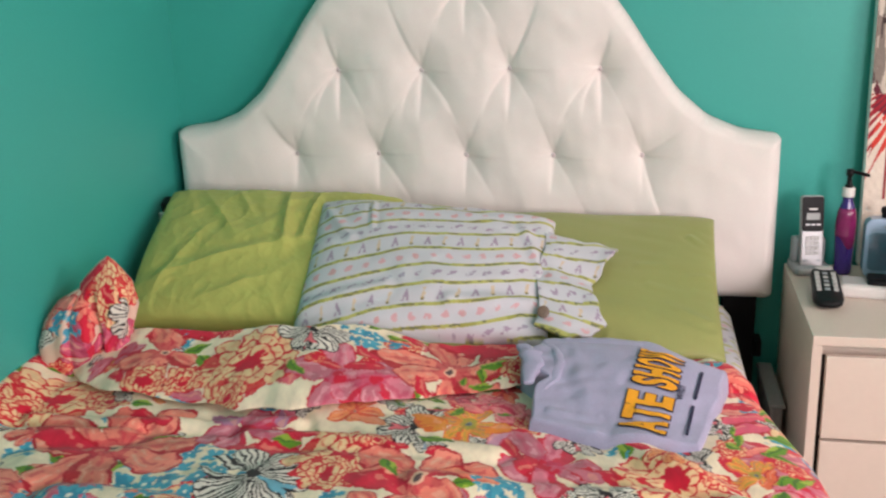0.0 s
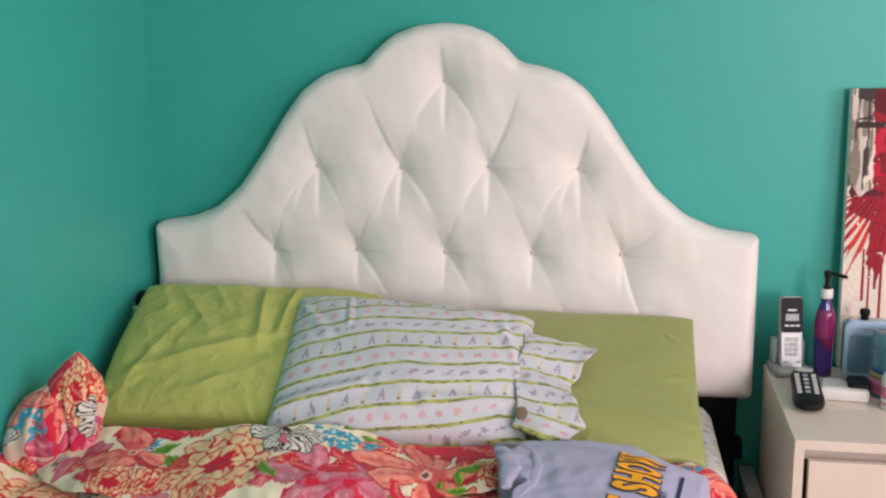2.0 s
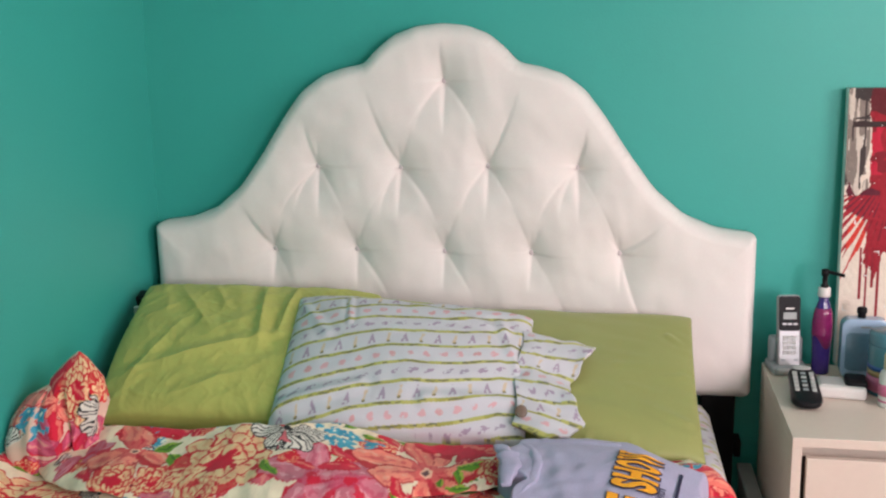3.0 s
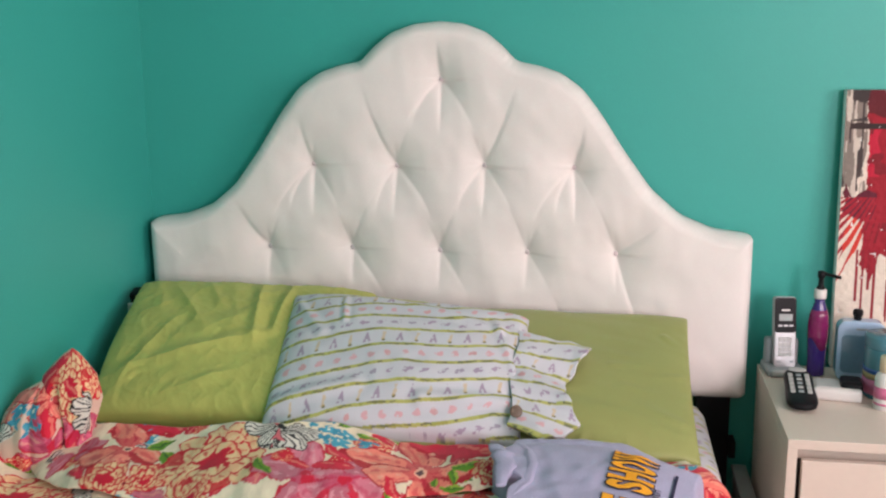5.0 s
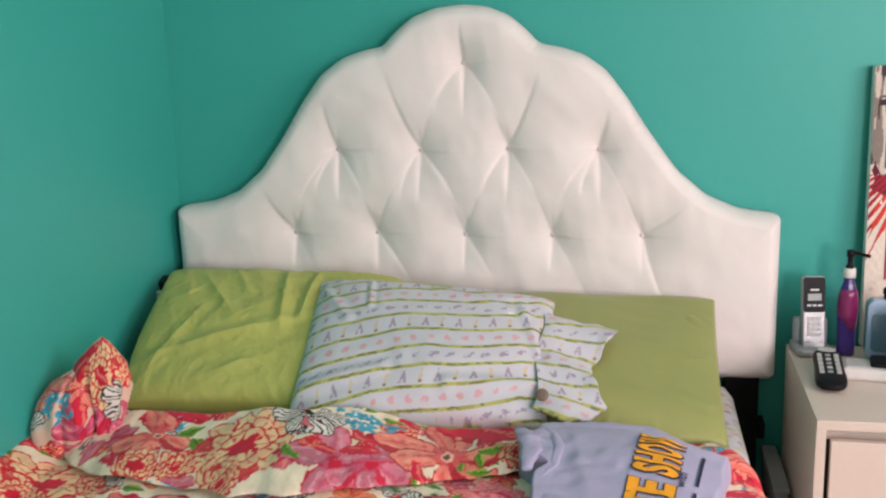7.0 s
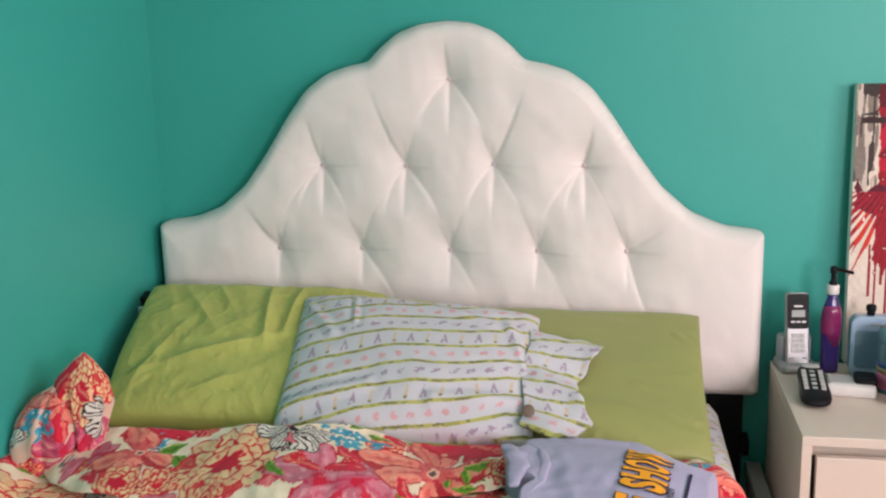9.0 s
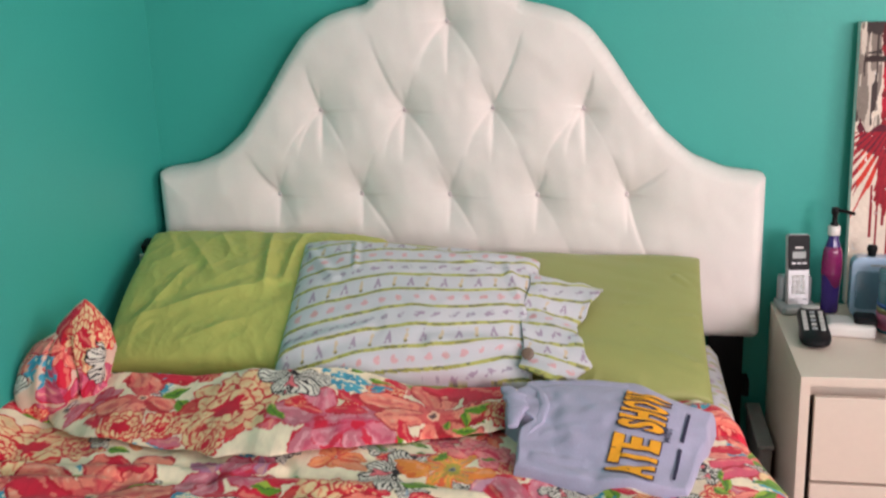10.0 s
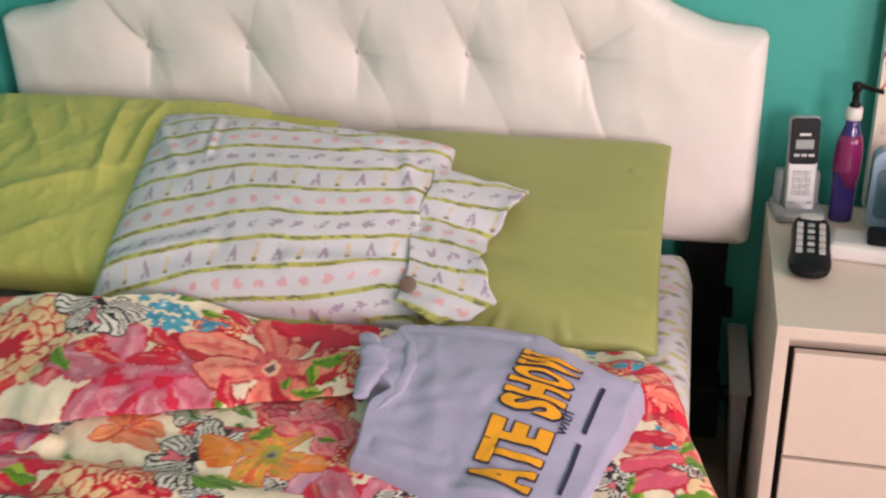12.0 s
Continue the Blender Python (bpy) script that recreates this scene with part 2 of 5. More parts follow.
BUTTONS = [(0.356, 0.830), (0.582, 0.832), (0.818, 0.829), (1.046, 0.829), (1.271, 0.830),
           (0.484, 1.054), (0.705, 1.051), (0.935, 1.054), (1.163, 1.050), (0.823, 1.272)]
LOWER = [(0.475, 0.60), (0.70, 0.60), (0.93, 0.60), (1.16, 0.60)]
FOLDS = [(0, 5), (1, 5), (1, 6), (2, 6), (2, 7), (3, 7), (3, 8), (4, 8), (6, 9), (7, 9)]
PLEATS = [(BUTTONS[a], BUTTONS[b]) for a, b in FOLDS]
PLEATS += [(BUTTONS[k], LOWER[k]) for k in range(4)]
OPEN_PLEATS = [(BUTTONS[6], (0.612, 1.300)), (BUTTONS[7], (1.030, 1.300)), (BUTTONS[0], (0.268, 0.975)), (BUTTONS[4], (1.40, 0.93)),
               (BUTTONS[5], (0.455, 1.20)), (BUTTONS[8], (1.19, 1.18)), (BUTTONS[9], (0.822, 1.40)), (BUTTONS[4], (1.36, 0.60))]


def pull(x, z, a, b, bow, reach, height, steep=0.0048, ease=0.020):
    """A pleat from a towards b that bows sideways: steep on one side, easing out on the other."""
    ax, az = a
    dx, dz = b[0] - ax, b[1] - az
    n = math.hypot(dx, dz)
    t = ((x - ax) * dx + (z - az) * dz) / (n * n)
    off = ((x - ax) * dz - (z - az) * dx) / n + bow * n * np.sin(np.pi * np.clip(t, 0, 1))
    along = smooth(-0.02, 0.05, t) * smooth(reach, reach * 0.30, t)
    return height * along * np.where(off > 0, np.exp(-np.abs(off) / steep), np.exp(-np.abs(off) / ease))


def headboard_depth(x, z):
    """How far the upholstery stands out from the board."""
    keep = np.ones(x.shape)
    for bx, bz in BUTTONS + LOWER:
        r = np.hypot(x - bx, (z - bz) * 0.82)
        keep = keep * (1 - 0.92 * np.exp(-((r / 0.056) ** 1.1)))
    dip = 0.046 * (1 - keep)
    fold = np.zeros(x.shape)
    for k, (low, up) in enumerate(PLEATS):
        if low[1] > up[1]:
            low, up = up, low
        side = 1 if up[0] > low[0] else -1
        v = 0.55 + 0.45 * math.sin(2.3 * k + 0.7)
        fold = fold + pull(x, z, up, low, -0.07 * side * (0.5 + v), 0.50 + 0.30 * v, 0.0046 * (0.30 + v), 0.0060, 0.022)
        fold = fold + pull(x, z, low, up, 0.05 * side, 0.40 + 0.3 * (1 - v), 0.0036, 0.0060, 0.022)
    for k, (a, b) in enumerate(OPEN_PLEATS):
        fold = fold + pull(x, z, a, b, 0.03 * (-1) ** k, 0.95, 0.0068)
    for k, (bx, bz) in enumerate(BUTTONS):
        # the cloth hangs straight down from each button, in the upper rows with a slanting tuck beside it
        upper = k > 4
        fold = fold + pull(x, z, (bx, bz), (bx + 0.006 * math.sin(k * 1.7), bz - (0.15 if upper else 0.11)), 0.0, 1.0, 0.0115 if upper else 0.0085, 0.0060, 0.034)
        fold = fold + pull(x, z, (bx, bz), (bx - 0.010 * math.sin(k * 2.1), bz + 0.09), -0.02, 0.8, 0.0040)
        if upper:
            fold = fold + pull(x, z, (bx, bz), (bx - 0.060 - 0.02 * math.sin(k * 2.9 + 1), bz - 0.15), -0.09, 0.95, 0.0066, 0.0060, 0.020)
    slack = 0.0028 * wave(x, z, 0.07, 1) + 0.0011 * wave(x, z, 0.035, 2) + 0.0006 * wave(x + 0.15 * z, z * 0.35, 0.022, 3)
    return 0.090 - np.minimum(dip + fold, 0.068) + slack


def headboard():
    ob = thing("headboard", "white linen button-tufted camelback headboard against the wall", "headboard", (MID, -0.05, 0))
    nu, nv = 420, 300
    u = np.linspace(0, 1, nu)
    xs = SIDE + u * (2 * MID - 2 * SIDE - 0.006)
    v = np.linspace(0, 1, nv)
    X = np.repeat(xs[None, :], nv, 0)
    top = softened_top(xs)
    from_end = np.clip(np.minimum(xs - SIDE, 2 * MID - SIDE - 0.006 - xs), 0, 0.026)
    rounding = 0.026 - np.sqrt(np.clip(0.026 ** 2 - (0.026 - from_end) ** 2, 0, None))
    low, top = HB_LOW + rounding, top - 0.5 * rounding
    Z = low[None, :] + v[:, None] * (top - low)[None, :]
    px, pz = xs, top
    edge = np.minimum(np.minimum(X - SIDE, 2 * MID - SIDE - 0.006 - X), Z - low[None, :])
    for s in range(0, nu, 3):
        edge = np.minimum(edge, np.hypot(X - px[s], Z - pz[s]))
    edge = np.minimum(edge, (top[None, :] - Z))
    edge = np.clip(edge, 0, None)
    R = 0.034
    arc = lambda w: np.sqrt(np.clip(1 - (1 - np.clip(edge / w, 0, 1)) ** 2, 0, 1))
    roll = 0.64 * arc(R) + 0.36 * arc(0.13)
    D = headboard_depth(X, Z)
    Y = -0.012 - 0.022 - (D - 0.022) * roll
    front = np.stack([X, Y, Z], -1).reshape(-1, 3)
    back = np.stack([X, np.full_like(X, -0.012), Z], -1).reshape(-1, 3)
    n = nu * nv
    faces = [quads(nu, nv)]
    ring = np.concatenate([np.arange(nu), np.arange(1, nv) * nu + nu - 1, (nv - 1) * nu + np.arange(nu - 2, -1, -1), np.arange(nv - 2, 0, -1) * nu])
    nxt = np.roll(ring, -1)
    faces.append(np.stack([nxt, ring, ring + n, nxt + n], -1))
    faces.append(quads(nu, nv, n, True))
    mesh_from("upholstery", np.concatenate([front, back]), np.concatenate(faces), LINEN, ob)
    for bx, bz in BUTTONS:
        d = float(headboard_depth(np.array([bx]), np.array([bz]))[0])
        bm = lathe([(0.0005, 0.0045), (0.004, 0.004), (0.0062, 0.002), (0.0066, 0.0), (0.005, -0.003)][::-1], 18)
        part("button", moved(bm, pose(bx, -0.012 - d - 0.001, bz, 90)), BUTTON_CLOTH, ob, smooth=True)
    part("bracket", box(1.572, 1.590, -0.085, -0.03, 0.30, 0.345, 0.003), BLACK_METAL, ob, "black metal bed bracket")
    for x0 in (0.10, 1.487):
        part("leg", box(x0, x0 + 0.085, -0.075, -0.025, 0.0, 0.50, 0.004), BLACK_METAL, ob, "black metal headboard leg")
    return ob


headboard()


# ---- bed: mattress, base ----
def mattress():
    ob = thing("mattress", "mattress in a pale printed fitted sheet", "mattress", (0.76, -1.1, 0.24))
    nu, nv = 150, 190
    x0, x1, y0, y1, low, topz = 0.03, 1.506, -2.12, -0.115, 0.24, 0.468
    u, v = np.linspace(-1, 1, nu), np.linspace(-1, 1, nv)
    U, V = np.meshgrid(u, v)
    # a rounded box: the grid wraps over the top and down the sides
    X = (x0 + x1) / 2 + (x1 - x0) / 2 * np.sign(U) * np.clip(np.abs(U) * 1.16, 0, 1)
    Y = (y0 + y1) / 2 + (y1 - y0) / 2 * np.sign(V) * np.clip(np.abs(V) * 1.12, 0, 1)
    ex, ey = np.clip((np.abs(U) - 1 / 1.16) / (1 - 1 / 1.16), 0, 1), np.clip((np.abs(V) - 1 / 1.12) / (1 - 1 / 1.12), 0, 1)
    inx, iny = np.minimum(X - x0, x1 - X), np.minimum(Y - y0, y1 - Y)
    r = 0.055
    drop = lambda d: r - np.sqrt(np.clip(r * r - (r - np.clip(d, 0, r)) ** 2, 0, None))
    Z = topz - np.maximum(drop(inx), drop(iny)) - (topz - low - r) * np.maximum(ex, ey) + 0.002 * wave(X, Y, 0.09, 3)
    cx = np.sign(X - (x0 + x1) / 2) * np.clip(r - iny, 0, r) * 0.25
    X = X - cx * np.clip((r - inx) / r, 0, 1)
    cols = sheet_print(X + 0.4 * ex, Y + (topz - Z))
    part("mattress_core", box(0.045, 1.490, -2.105, -0.13, 0.245, 0.40, 0.02), WHITE_PAINT, ob, "white mattress body")
    mesh_from("sheet", np.stack([X, Y, Z], -1).reshape(-1, 3), quads(nu, nv), PRINTED, ob, cols.reshape(-1, 3))
    base = thing("bed_base", "dark bed base with a black metal frame on the carpet", "bed base", (0.76, -1.1, 0))
    part("box_spring", box(0.035, 1.49, -2.11, -0.12, 0.12, 0.238, 0.02), GREY_PLASTIC, base)
    for y in (-0.16, -1.1, -2.0):
        part("rail", box(0.04, 1.54, y - 0.02, y + 0.02, 0.085, 0.118, 0.003), BLACK_METAL, base)
    for x in (0.06, 1.50):
        part("side_rail", box(x - 0.02, x + 0.02, -2.08, -0.13, 0.085, 0.128, 0.003), BLACK_METAL, base)
        for y in (-0.26, -1.9):
            part("leg", moved(lathe([(0.022, 0.0), (0.024, 0.03), (0.014, 0.035), (0.014, 0.085)], 16), pose(x, y, 0)), BLACK_METAL, base)
    part("corner_bracket", box(1.515, 1.575, -0.21, -0.12, 0.085, 0.20, 0.008), BLACK_METAL, base, "black metal corner bracket")
    part("bolt_knob", moved(lathe([(0.010, 0), (0.016, 0.004), (0.018, 0.014), (0.012, 0.024)], 16), pose(1.575, -0.165, 0.17, 0, 90)), BLACK_PLASTIC, base)


WHITE = np.array(lin(206, 206, 214))


def sheet_print(x, y):
    """Pale ground with wavy yellow-green bands and small motifs between them."""
    shape = x.shape
    x, y = x.ravel(), y.ravel()
    col = np.repeat(WHITE[None, :], len(x), 0)
    yy = y + 0.0035 * np.sin(x * 24) + 0.002 * wave(x, y, 0.06, 4)
    pitch = 0.0530
    row = np.floor(yy / pitch).astype(int)
    f = yy / pitch - row
    band = (f < 0.165)
    col[band] = np.array(lin(184, 184, 104))
    col[band & (wave(x, y, 0.02, 1) > 0.1)] = np.array(lin(164, 164, 84))
    tick = band & (wave(x, 40 * row, 0.011, 2) > 0.10) & (np.abs(f - 0.083 + 0.05 * wave(x, y, 0.008, 6)) < 0.036)
    col[tick] = np.array(lin(116, 118, 82))
    step = 0.038
    xs = x / step + 0.37 * row
    cell, g = np.floor(xs).astype(int), xs - np.floor(xs)
    gx, gy = (g - 0.5) * step, (f - 0.57) * pitch
    pick = (cell * 7 + row * 13) % 5
    kind = row % 3
    tones = [lin(226, 140, 150), lin(136, 88, 140), lin(216, 182, 120), lin(126, 104, 142), lin(220, 124, 126)]
    pick = np.where(kind == 1, cell % 2, pick)
    for k in range(3):
        for p in range(5):
            here = (kind == k) & (pick == p)
            if k == 0:
                m = here & (np.hypot(gx, gy * 1.05) < 0.0085 * (1 + 0.45 * wave(x, y, 0.008, 2))) & (wave(x, y, 0.006, 3) > -0.55)
                c = tones[0] if p != 3 else tones[4]
            elif k == 1:
                m = here & (gy > -0.015) & (gy < 0.016) & (np.abs(gx) < 0.0085 * (0.016 - gy) / 0.031 + 0.001) & ~((gy < -0.007) & (np.abs(gx) < 0.0025)) & (wave(x, y, 0.006, 3) > -0.6)
                c = tones[1]
            else:
                m = here & (np.hypot(gx * 0.62, gy - 0.3 * gx) < 0.0062 * (1 + 0.7 * wave(x, y, 0.006, 4))) & (wave(x, y, 0.005, 1) > -0.45)
                c = tones[3] if p % 2 else tones[1]
            if k == 1 and p == 0:
                m = here & (gy > -0.012) & (gy < 0.015) & (np.abs(gx - 0.12 * gy) < 0.0030 + 0.0022 * wave(x, y, 0.008, 5))
                c = tones[2]
                foot = here & (np.hypot(gx, gy + 0.013) < 0.0042)
                col[foot] = np.array(lin(128, 124, 92))
            col[m] = 0.42 * col[m] + 0.58 * np.array(c)
    return col.reshape(*shape, 3)


mattress()


# ---- pillows ----
def pillow(ob, name, bl, br, tr, tl, front, back, mat, nu=150, nv=110, power=0.42, wrinkle=None, colour=None, pinch=0.05, spread=0.0):
    """A closed cushion between four corners, swelling to front and back."""
    bl, br, tr, tl = (np.array(p, float) for p in (bl, br, tr, tl))
    u, v = np.linspace(0, 1, nu), np.linspace(0, 1, nv)
    U, V = np.meshgrid(u, v)
    a, b = 2 * U - 1, 2 * V - 1
    # sides draw in between the corners
    U2 = 0.5 + (U - 0.5) * (1 - pinch * (1 - b * b))
    V2 = 0.5 + (V - 0.5) * (1 - pinch * (1 - a * a))
    P = (bl * (1 - U2[..., None]) + br * U2[..., None]) * (1 - V2[..., None]) + (tl * (1 - U2[..., None]) + tr * U2[..., None]) * V2[..., None]
    P = P + (bl - br) / np.linalg.norm(bl - br) * (spread * (1 - U) ** 3 * np.sin(np.pi * np.clip(V, 0, 1) ** 0.55))[..., None]
    nrm = np.cross(br - bl, tl - bl)
    nrm /= np.linalg.norm(nrm)
    swell = (np.clip(1 - a ** 2, 0, 1) ** power) * (np.clip(1 - b ** 2, 0, 1) ** power)
    w = np.linalg.norm(br - bl)
    h = np.linalg.norm(tl - bl)
    rel = wrinkle(U * w, V * h) * np.clip(swell * 2.5, 0, 1) if wrinkle else 0 * U
    F = P + nrm * (front * swell + rel)[..., None]
    B = P - nrm * (back * swell)[..., None]
    F[..., 0], B[..., 0] = np.maximum(F[..., 0], 0.006), np.maximum(B[..., 0], 0.006)
    n = nu * nv
    vf = F.reshape(-1, 3)
    inner = np.arange(n).reshape(nv, nu)
    bidx = inner.copy()
    keep = np.zeros((nv, nu), bool)
    keep[1:-1, 1:-1] = True
    bidx[keep] = n + np.arange(keep.sum())
    vb = B[keep]
    fb = np.stack([bidx[:-1, :-1], bidx[1:, :-1], bidx[1:, 1:], bidx[:-1, 1:]], -1).reshape(-1, 4)
    cols = None
    if colour is not None:
        along_u = np.concatenate([np.zeros((nv, 1)), np.cumsum(np.linalg.norm(np.diff(F, axis=1), axis=2), 1)], 1)
        along_v = np.concatenate([np.zeros((1, nu)), np.cumsum(np.linalg.norm(np.diff(F, axis=0), axis=2), 0)], 0)
        cf = colour(along_u - 0.5 * along_u[:, -1:], along_v - 0.5 * along_v[-1:, :]).reshape(-1, 3)
        cols = np.concatenate([cf, cf.reshape(nv, nu, 3)[keep]])
    return mesh_from(name, np.concatenate([vf, vb]), np.concatenate([quads(nu, nv), fb]), mat, ob, cols)


def creased(x, y):
    ridge = lambda a, b, size, k: np.clip(1 - np.abs(wave(a, b, size, k)) * 2.2, 0, 1) ** 1.5
    r = 0.004 * wave(x + 0.5 * y, y - 0.4 * x, 0.12, 1) + 0.0026 * ridge(x * 1.3 + 0.7 * y, y - 0.5 * x, 0.11, 2) + 0.0020 * ridge(x + 0.2 * y, y * 0.9 - 0.6 * x, 0.055, 4) + 0.0016 * ridge(x * 0.8 - 0.3 * y, y + 0.5 * x, 0.03, 6) + 0.0010 * ridge(x + 0.8 * y, 0.4 * y - x, 0.018, 3)
    for a, b, d, w in (((0.12, 0.42), (0.24, 0.24), 0.009, 0.022), ((0.20, 0.44), (0.26, 0.33), 0.006, 0.014), ((0.34, 0.44), (0.36, 0.20), 0.012, 0.020),
                       ((0.42, 0.44), (0.40, 0.25), 0.012, 0.016), ((0.02, 0.10), (0.45, 0.26), 0.009, 0.024), ((0.05, 0.05), (0.16, 0.30), 0.007, 0.018),
                       ((0.16, 0.04), (0.34, 0.12), 0.006, 0.020), ((0.45, 0.33), (0.62, 0.40), 0.010, 0.018)):
        dd, t = segment_distance(x, y, a, b)
        r = r + 0.90 * d * np.exp(-dd / (0.50 * w)) * np.sin(np.pi * np.clip(t, 0.02, 0.98)) ** 0.6 - 0.25 * d * np.exp(-(((dd - 1.4 * w) / (0.8 * w)) ** 2))
    return r


def calm(x, y):
    return 0.004 * wave(x, y, 0.16, 5) + 0.0014 * wave(x * 0.7 + y, y * 1.4, 0.05, 6)


def sleek(x, y):
    r = 0.005 * wave(x, y, 0.20, 5) + 0.0012 * wave(x * 0.6 + y, y * 1.5, 0.05, 6) + 0.008 * np.exp(-(((y - 0.10) / 0.07) ** 2))
    for a, b, d, w in (((0.60, 0.44), (0.645, 0.40), 0.004, 0.010), ((0.50, 0.22), (0.62, 0.19), 0.0015, 0.012), ((0.47, 0.30), (0.60, 0.31), 0.0015, 0.012), ((0.63, 0.10), (0.52, 0.16), 0.003, 0.014), ((0.64, 0.28), (0.56, 0.26), 0.002, 0.010), ((0.40, 0.0), (0.42, 0.07), 0.005, 0.010), ((0.52, 0.0), (0.50, 0.05), 0.005, 0.009)):
        dd, t = segment_distance(x, y, a, b)
        r = r + d * np.exp(-((dd / w) ** 2)) * (1 - t) - 0.5 * d * np.exp(-(((dd - 1.6 * w) / w) ** 2)) * (1 - t)
    return r


def ruffled(x, y):
    r = calm(x, y) + 0.0016 * wave(x, y, 0.03, 3)
    for a, b, d, w in (((0.02, 0.38), (0.10, 0.26), 0.004, 0.014), ((0.14, 0.40), (0.15, 0.30), 0.003, 0.008), ((0.50, 0.36), (0.56, 0.16), 0.005, 0.014), ((0.30, 0.40), (0.50, 0.33), 0.004, 0.016), ((0.02, 0.05), (0.2, 0.10), 0.006, 0.018), ((0.35, 0.07), (0.57, 0.10), 0.006, 0.018)):
        dd, t = segment_distance(x, y, a, b)
        r = r + d * np.exp(-((dd / w) ** 2)) - 0.5 * d * np.exp(-(((dd - 1.6 * w) / w) ** 2))
    return r


def tilted_print(x, y):
    return sheet_print(x + 1.0, y - (0.19 + 0.07 * smooth(0.12, -0.20, y)) * x + 1.013 + 0.0065 * np.sin(x * 13))


ob = thing("pillow", "rumpled lime green cotton pillow leaning on the headboard", "pillow", (0.4, -0.45, 0.5), group="pillows on the bed")
pillow(ob, "cushion", (0.098, -0.605, 0.530), (0.72, -0.600, 0.530), (0.670, -0.165, 0.726), (0.050, -0.185, 0.742), 0.075, 0.06, GREEN_COTTON, 190, 140, 0.30, creased, pinch=0.012, spread=0.020)
pillow(ob, "case_end", (0.60, -0.330, 0.664), (0.80, -0.275, 0.664), (0.806, -0.160, 0.712), (0.56, -0.165, 0.735), 0.016, 0.010, GREEN_COTTON, 70, 50, 0.30, calm, pinch=0.03)
part("tag", moved(box(0.030, 0.056, -0.004, 0.004, -0.022, 0.0, 0.001), pose(0.0, -0.255, 0.706, 20, 0, 30)), WHITE_PLASTIC, ob, "small white fabric tag")
# small black block at the case's left edge, beside the tag
part("dark_block", moved(box(0.020, 0.05, -0.02, 0.02, -0.030, 0.012, 0.008), pose(0.0, -0.20, 0.722, 20, 0, 0)), BLACK_PLASTIC, ob, "small dark block at the open end of the case")

ob = thing("pillow", "smooth olive green satin pillow beside the nightstand", "pillow", (1.15, -0.45, 0.5), group="pillows on the bed")
pillow(ob, "cushion", (0.79, -0.668, 0.512), (1.452, -0.582, 0.488), (1.450, -0.145, 0.684), (0.86, -0.145, 0.69), 0.046, 0.05, OLIVE_SATIN, 170, 130, 0.30, sleek, pinch=0.02)

ob = thing("pillow", "white printed pillow with yellow-green stripes and open case", "pillow", (0.78, -0.5, 0.55), group="pillows on the bed")
pillow(ob, "cushion", (0.512, -0.655, 0.540), (1.076, -0.645, 0.530), (1.068, -0.290, 0.708), (0.484, -0.262, 0.742), 0.086, 0.05, PRINTED, 380, 280, 0.30, ruffled, tilted_print, pinch=0.02)


def case_end(ob):
    """The empty end of the pillow case, a crumpled open sleeve."""
    nu, nv = 90, 110
    U, V = np.meshgrid(np.linspace(0, 1, nu), np.linspace(0, 1, nv))
    x0 = 1.048 + 0.006 * np.sin(V * 9)
    width = np.interp(V, [0, 0.06, 0.2, 0.45, 0.6, 0.85, 0.93, 1], [0.075, 0.112, 0.142, 0.118, 0.122, 0.155, 0.166, 0.085]) + 0.003 * np.sin(V * 40)
    X = x0 + U * width
    Yl, Zl = -0.655 + 0.275 * V, 0.589 + 0.125 * V
    Yr, Zr = -0.683 + 0.318 * V, 0.565 + 0.124 * V
    Y = Yl * (1 - U) + Yr * U - 0.010 * np.sin(V * 15 + 2 * U) * U
    Z = Zl * (1 - U) + Zr * U + 0.012 * np.sin(V * 15 + 2 * U) * U + 0.004 * wave(X, Y, 0.03, 2)
    cols = sheet_print(V * 0.0 + 0.6 + U * width, V * 0.36)
    top = np.stack([X, Y, Z], -1).reshape(-1, 3)
    under = top + np.array((0, 0.012, -0.010))
    n = nu * nv
    ring = np.concatenate([np.arange(nu), np.arange(1, nv) * nu + nu - 1, (nv - 1) * nu + np.arange(nu - 2, -1, -1), np.arange(nv - 2, 0, -1) * nu])
    nxt = np.roll(ring, -1)
    faces = np.concatenate([quads(nu, nv), quads(nu, nv, n, True), np.stack([nxt, ring, ring + n, nxt + n], -1)])
    c = cols.reshape(-1, 3)
    mesh_from("case_end", np.concatenate([top, under]), faces, PRINTED, ob, np.concatenate([c, c]))
    bm = lathe([(0.012, 0), (0.0135, 0.002), (0.012, 0.005), (0.006, 0.006)], 20)
    part("button", moved(bm, look((1.066, -0.640, 0.612), (1.0, 0.2, 0.2))), BROWN_BUTTON, ob, "round brown button")


case_end(ob)


# ---- comforter ----
CREASE_X = [-0.02, 0.06, 0.12, 0.208, 0.337, 0.420, 0.494, 0.611, 0.744, 0.814, 0.877, 1.028, 1.20, 1.50]
CREASE_Y = [-0.70, -0.79, -0.854, -0.902, -0.915, -0.920, -0.948, -0.952, -0.902, -0.863, -0.832, -0.785, -0.78, -0.78]
HEAD_X = [0.20, 0.60, 0.68, 0.83, 0.95, 1.05, 1.15, 1.30]
HEAD_Y = [-0.030, -0.028, 0.022, 0.042, 0.055, 0.045, 0.02, 0.035]


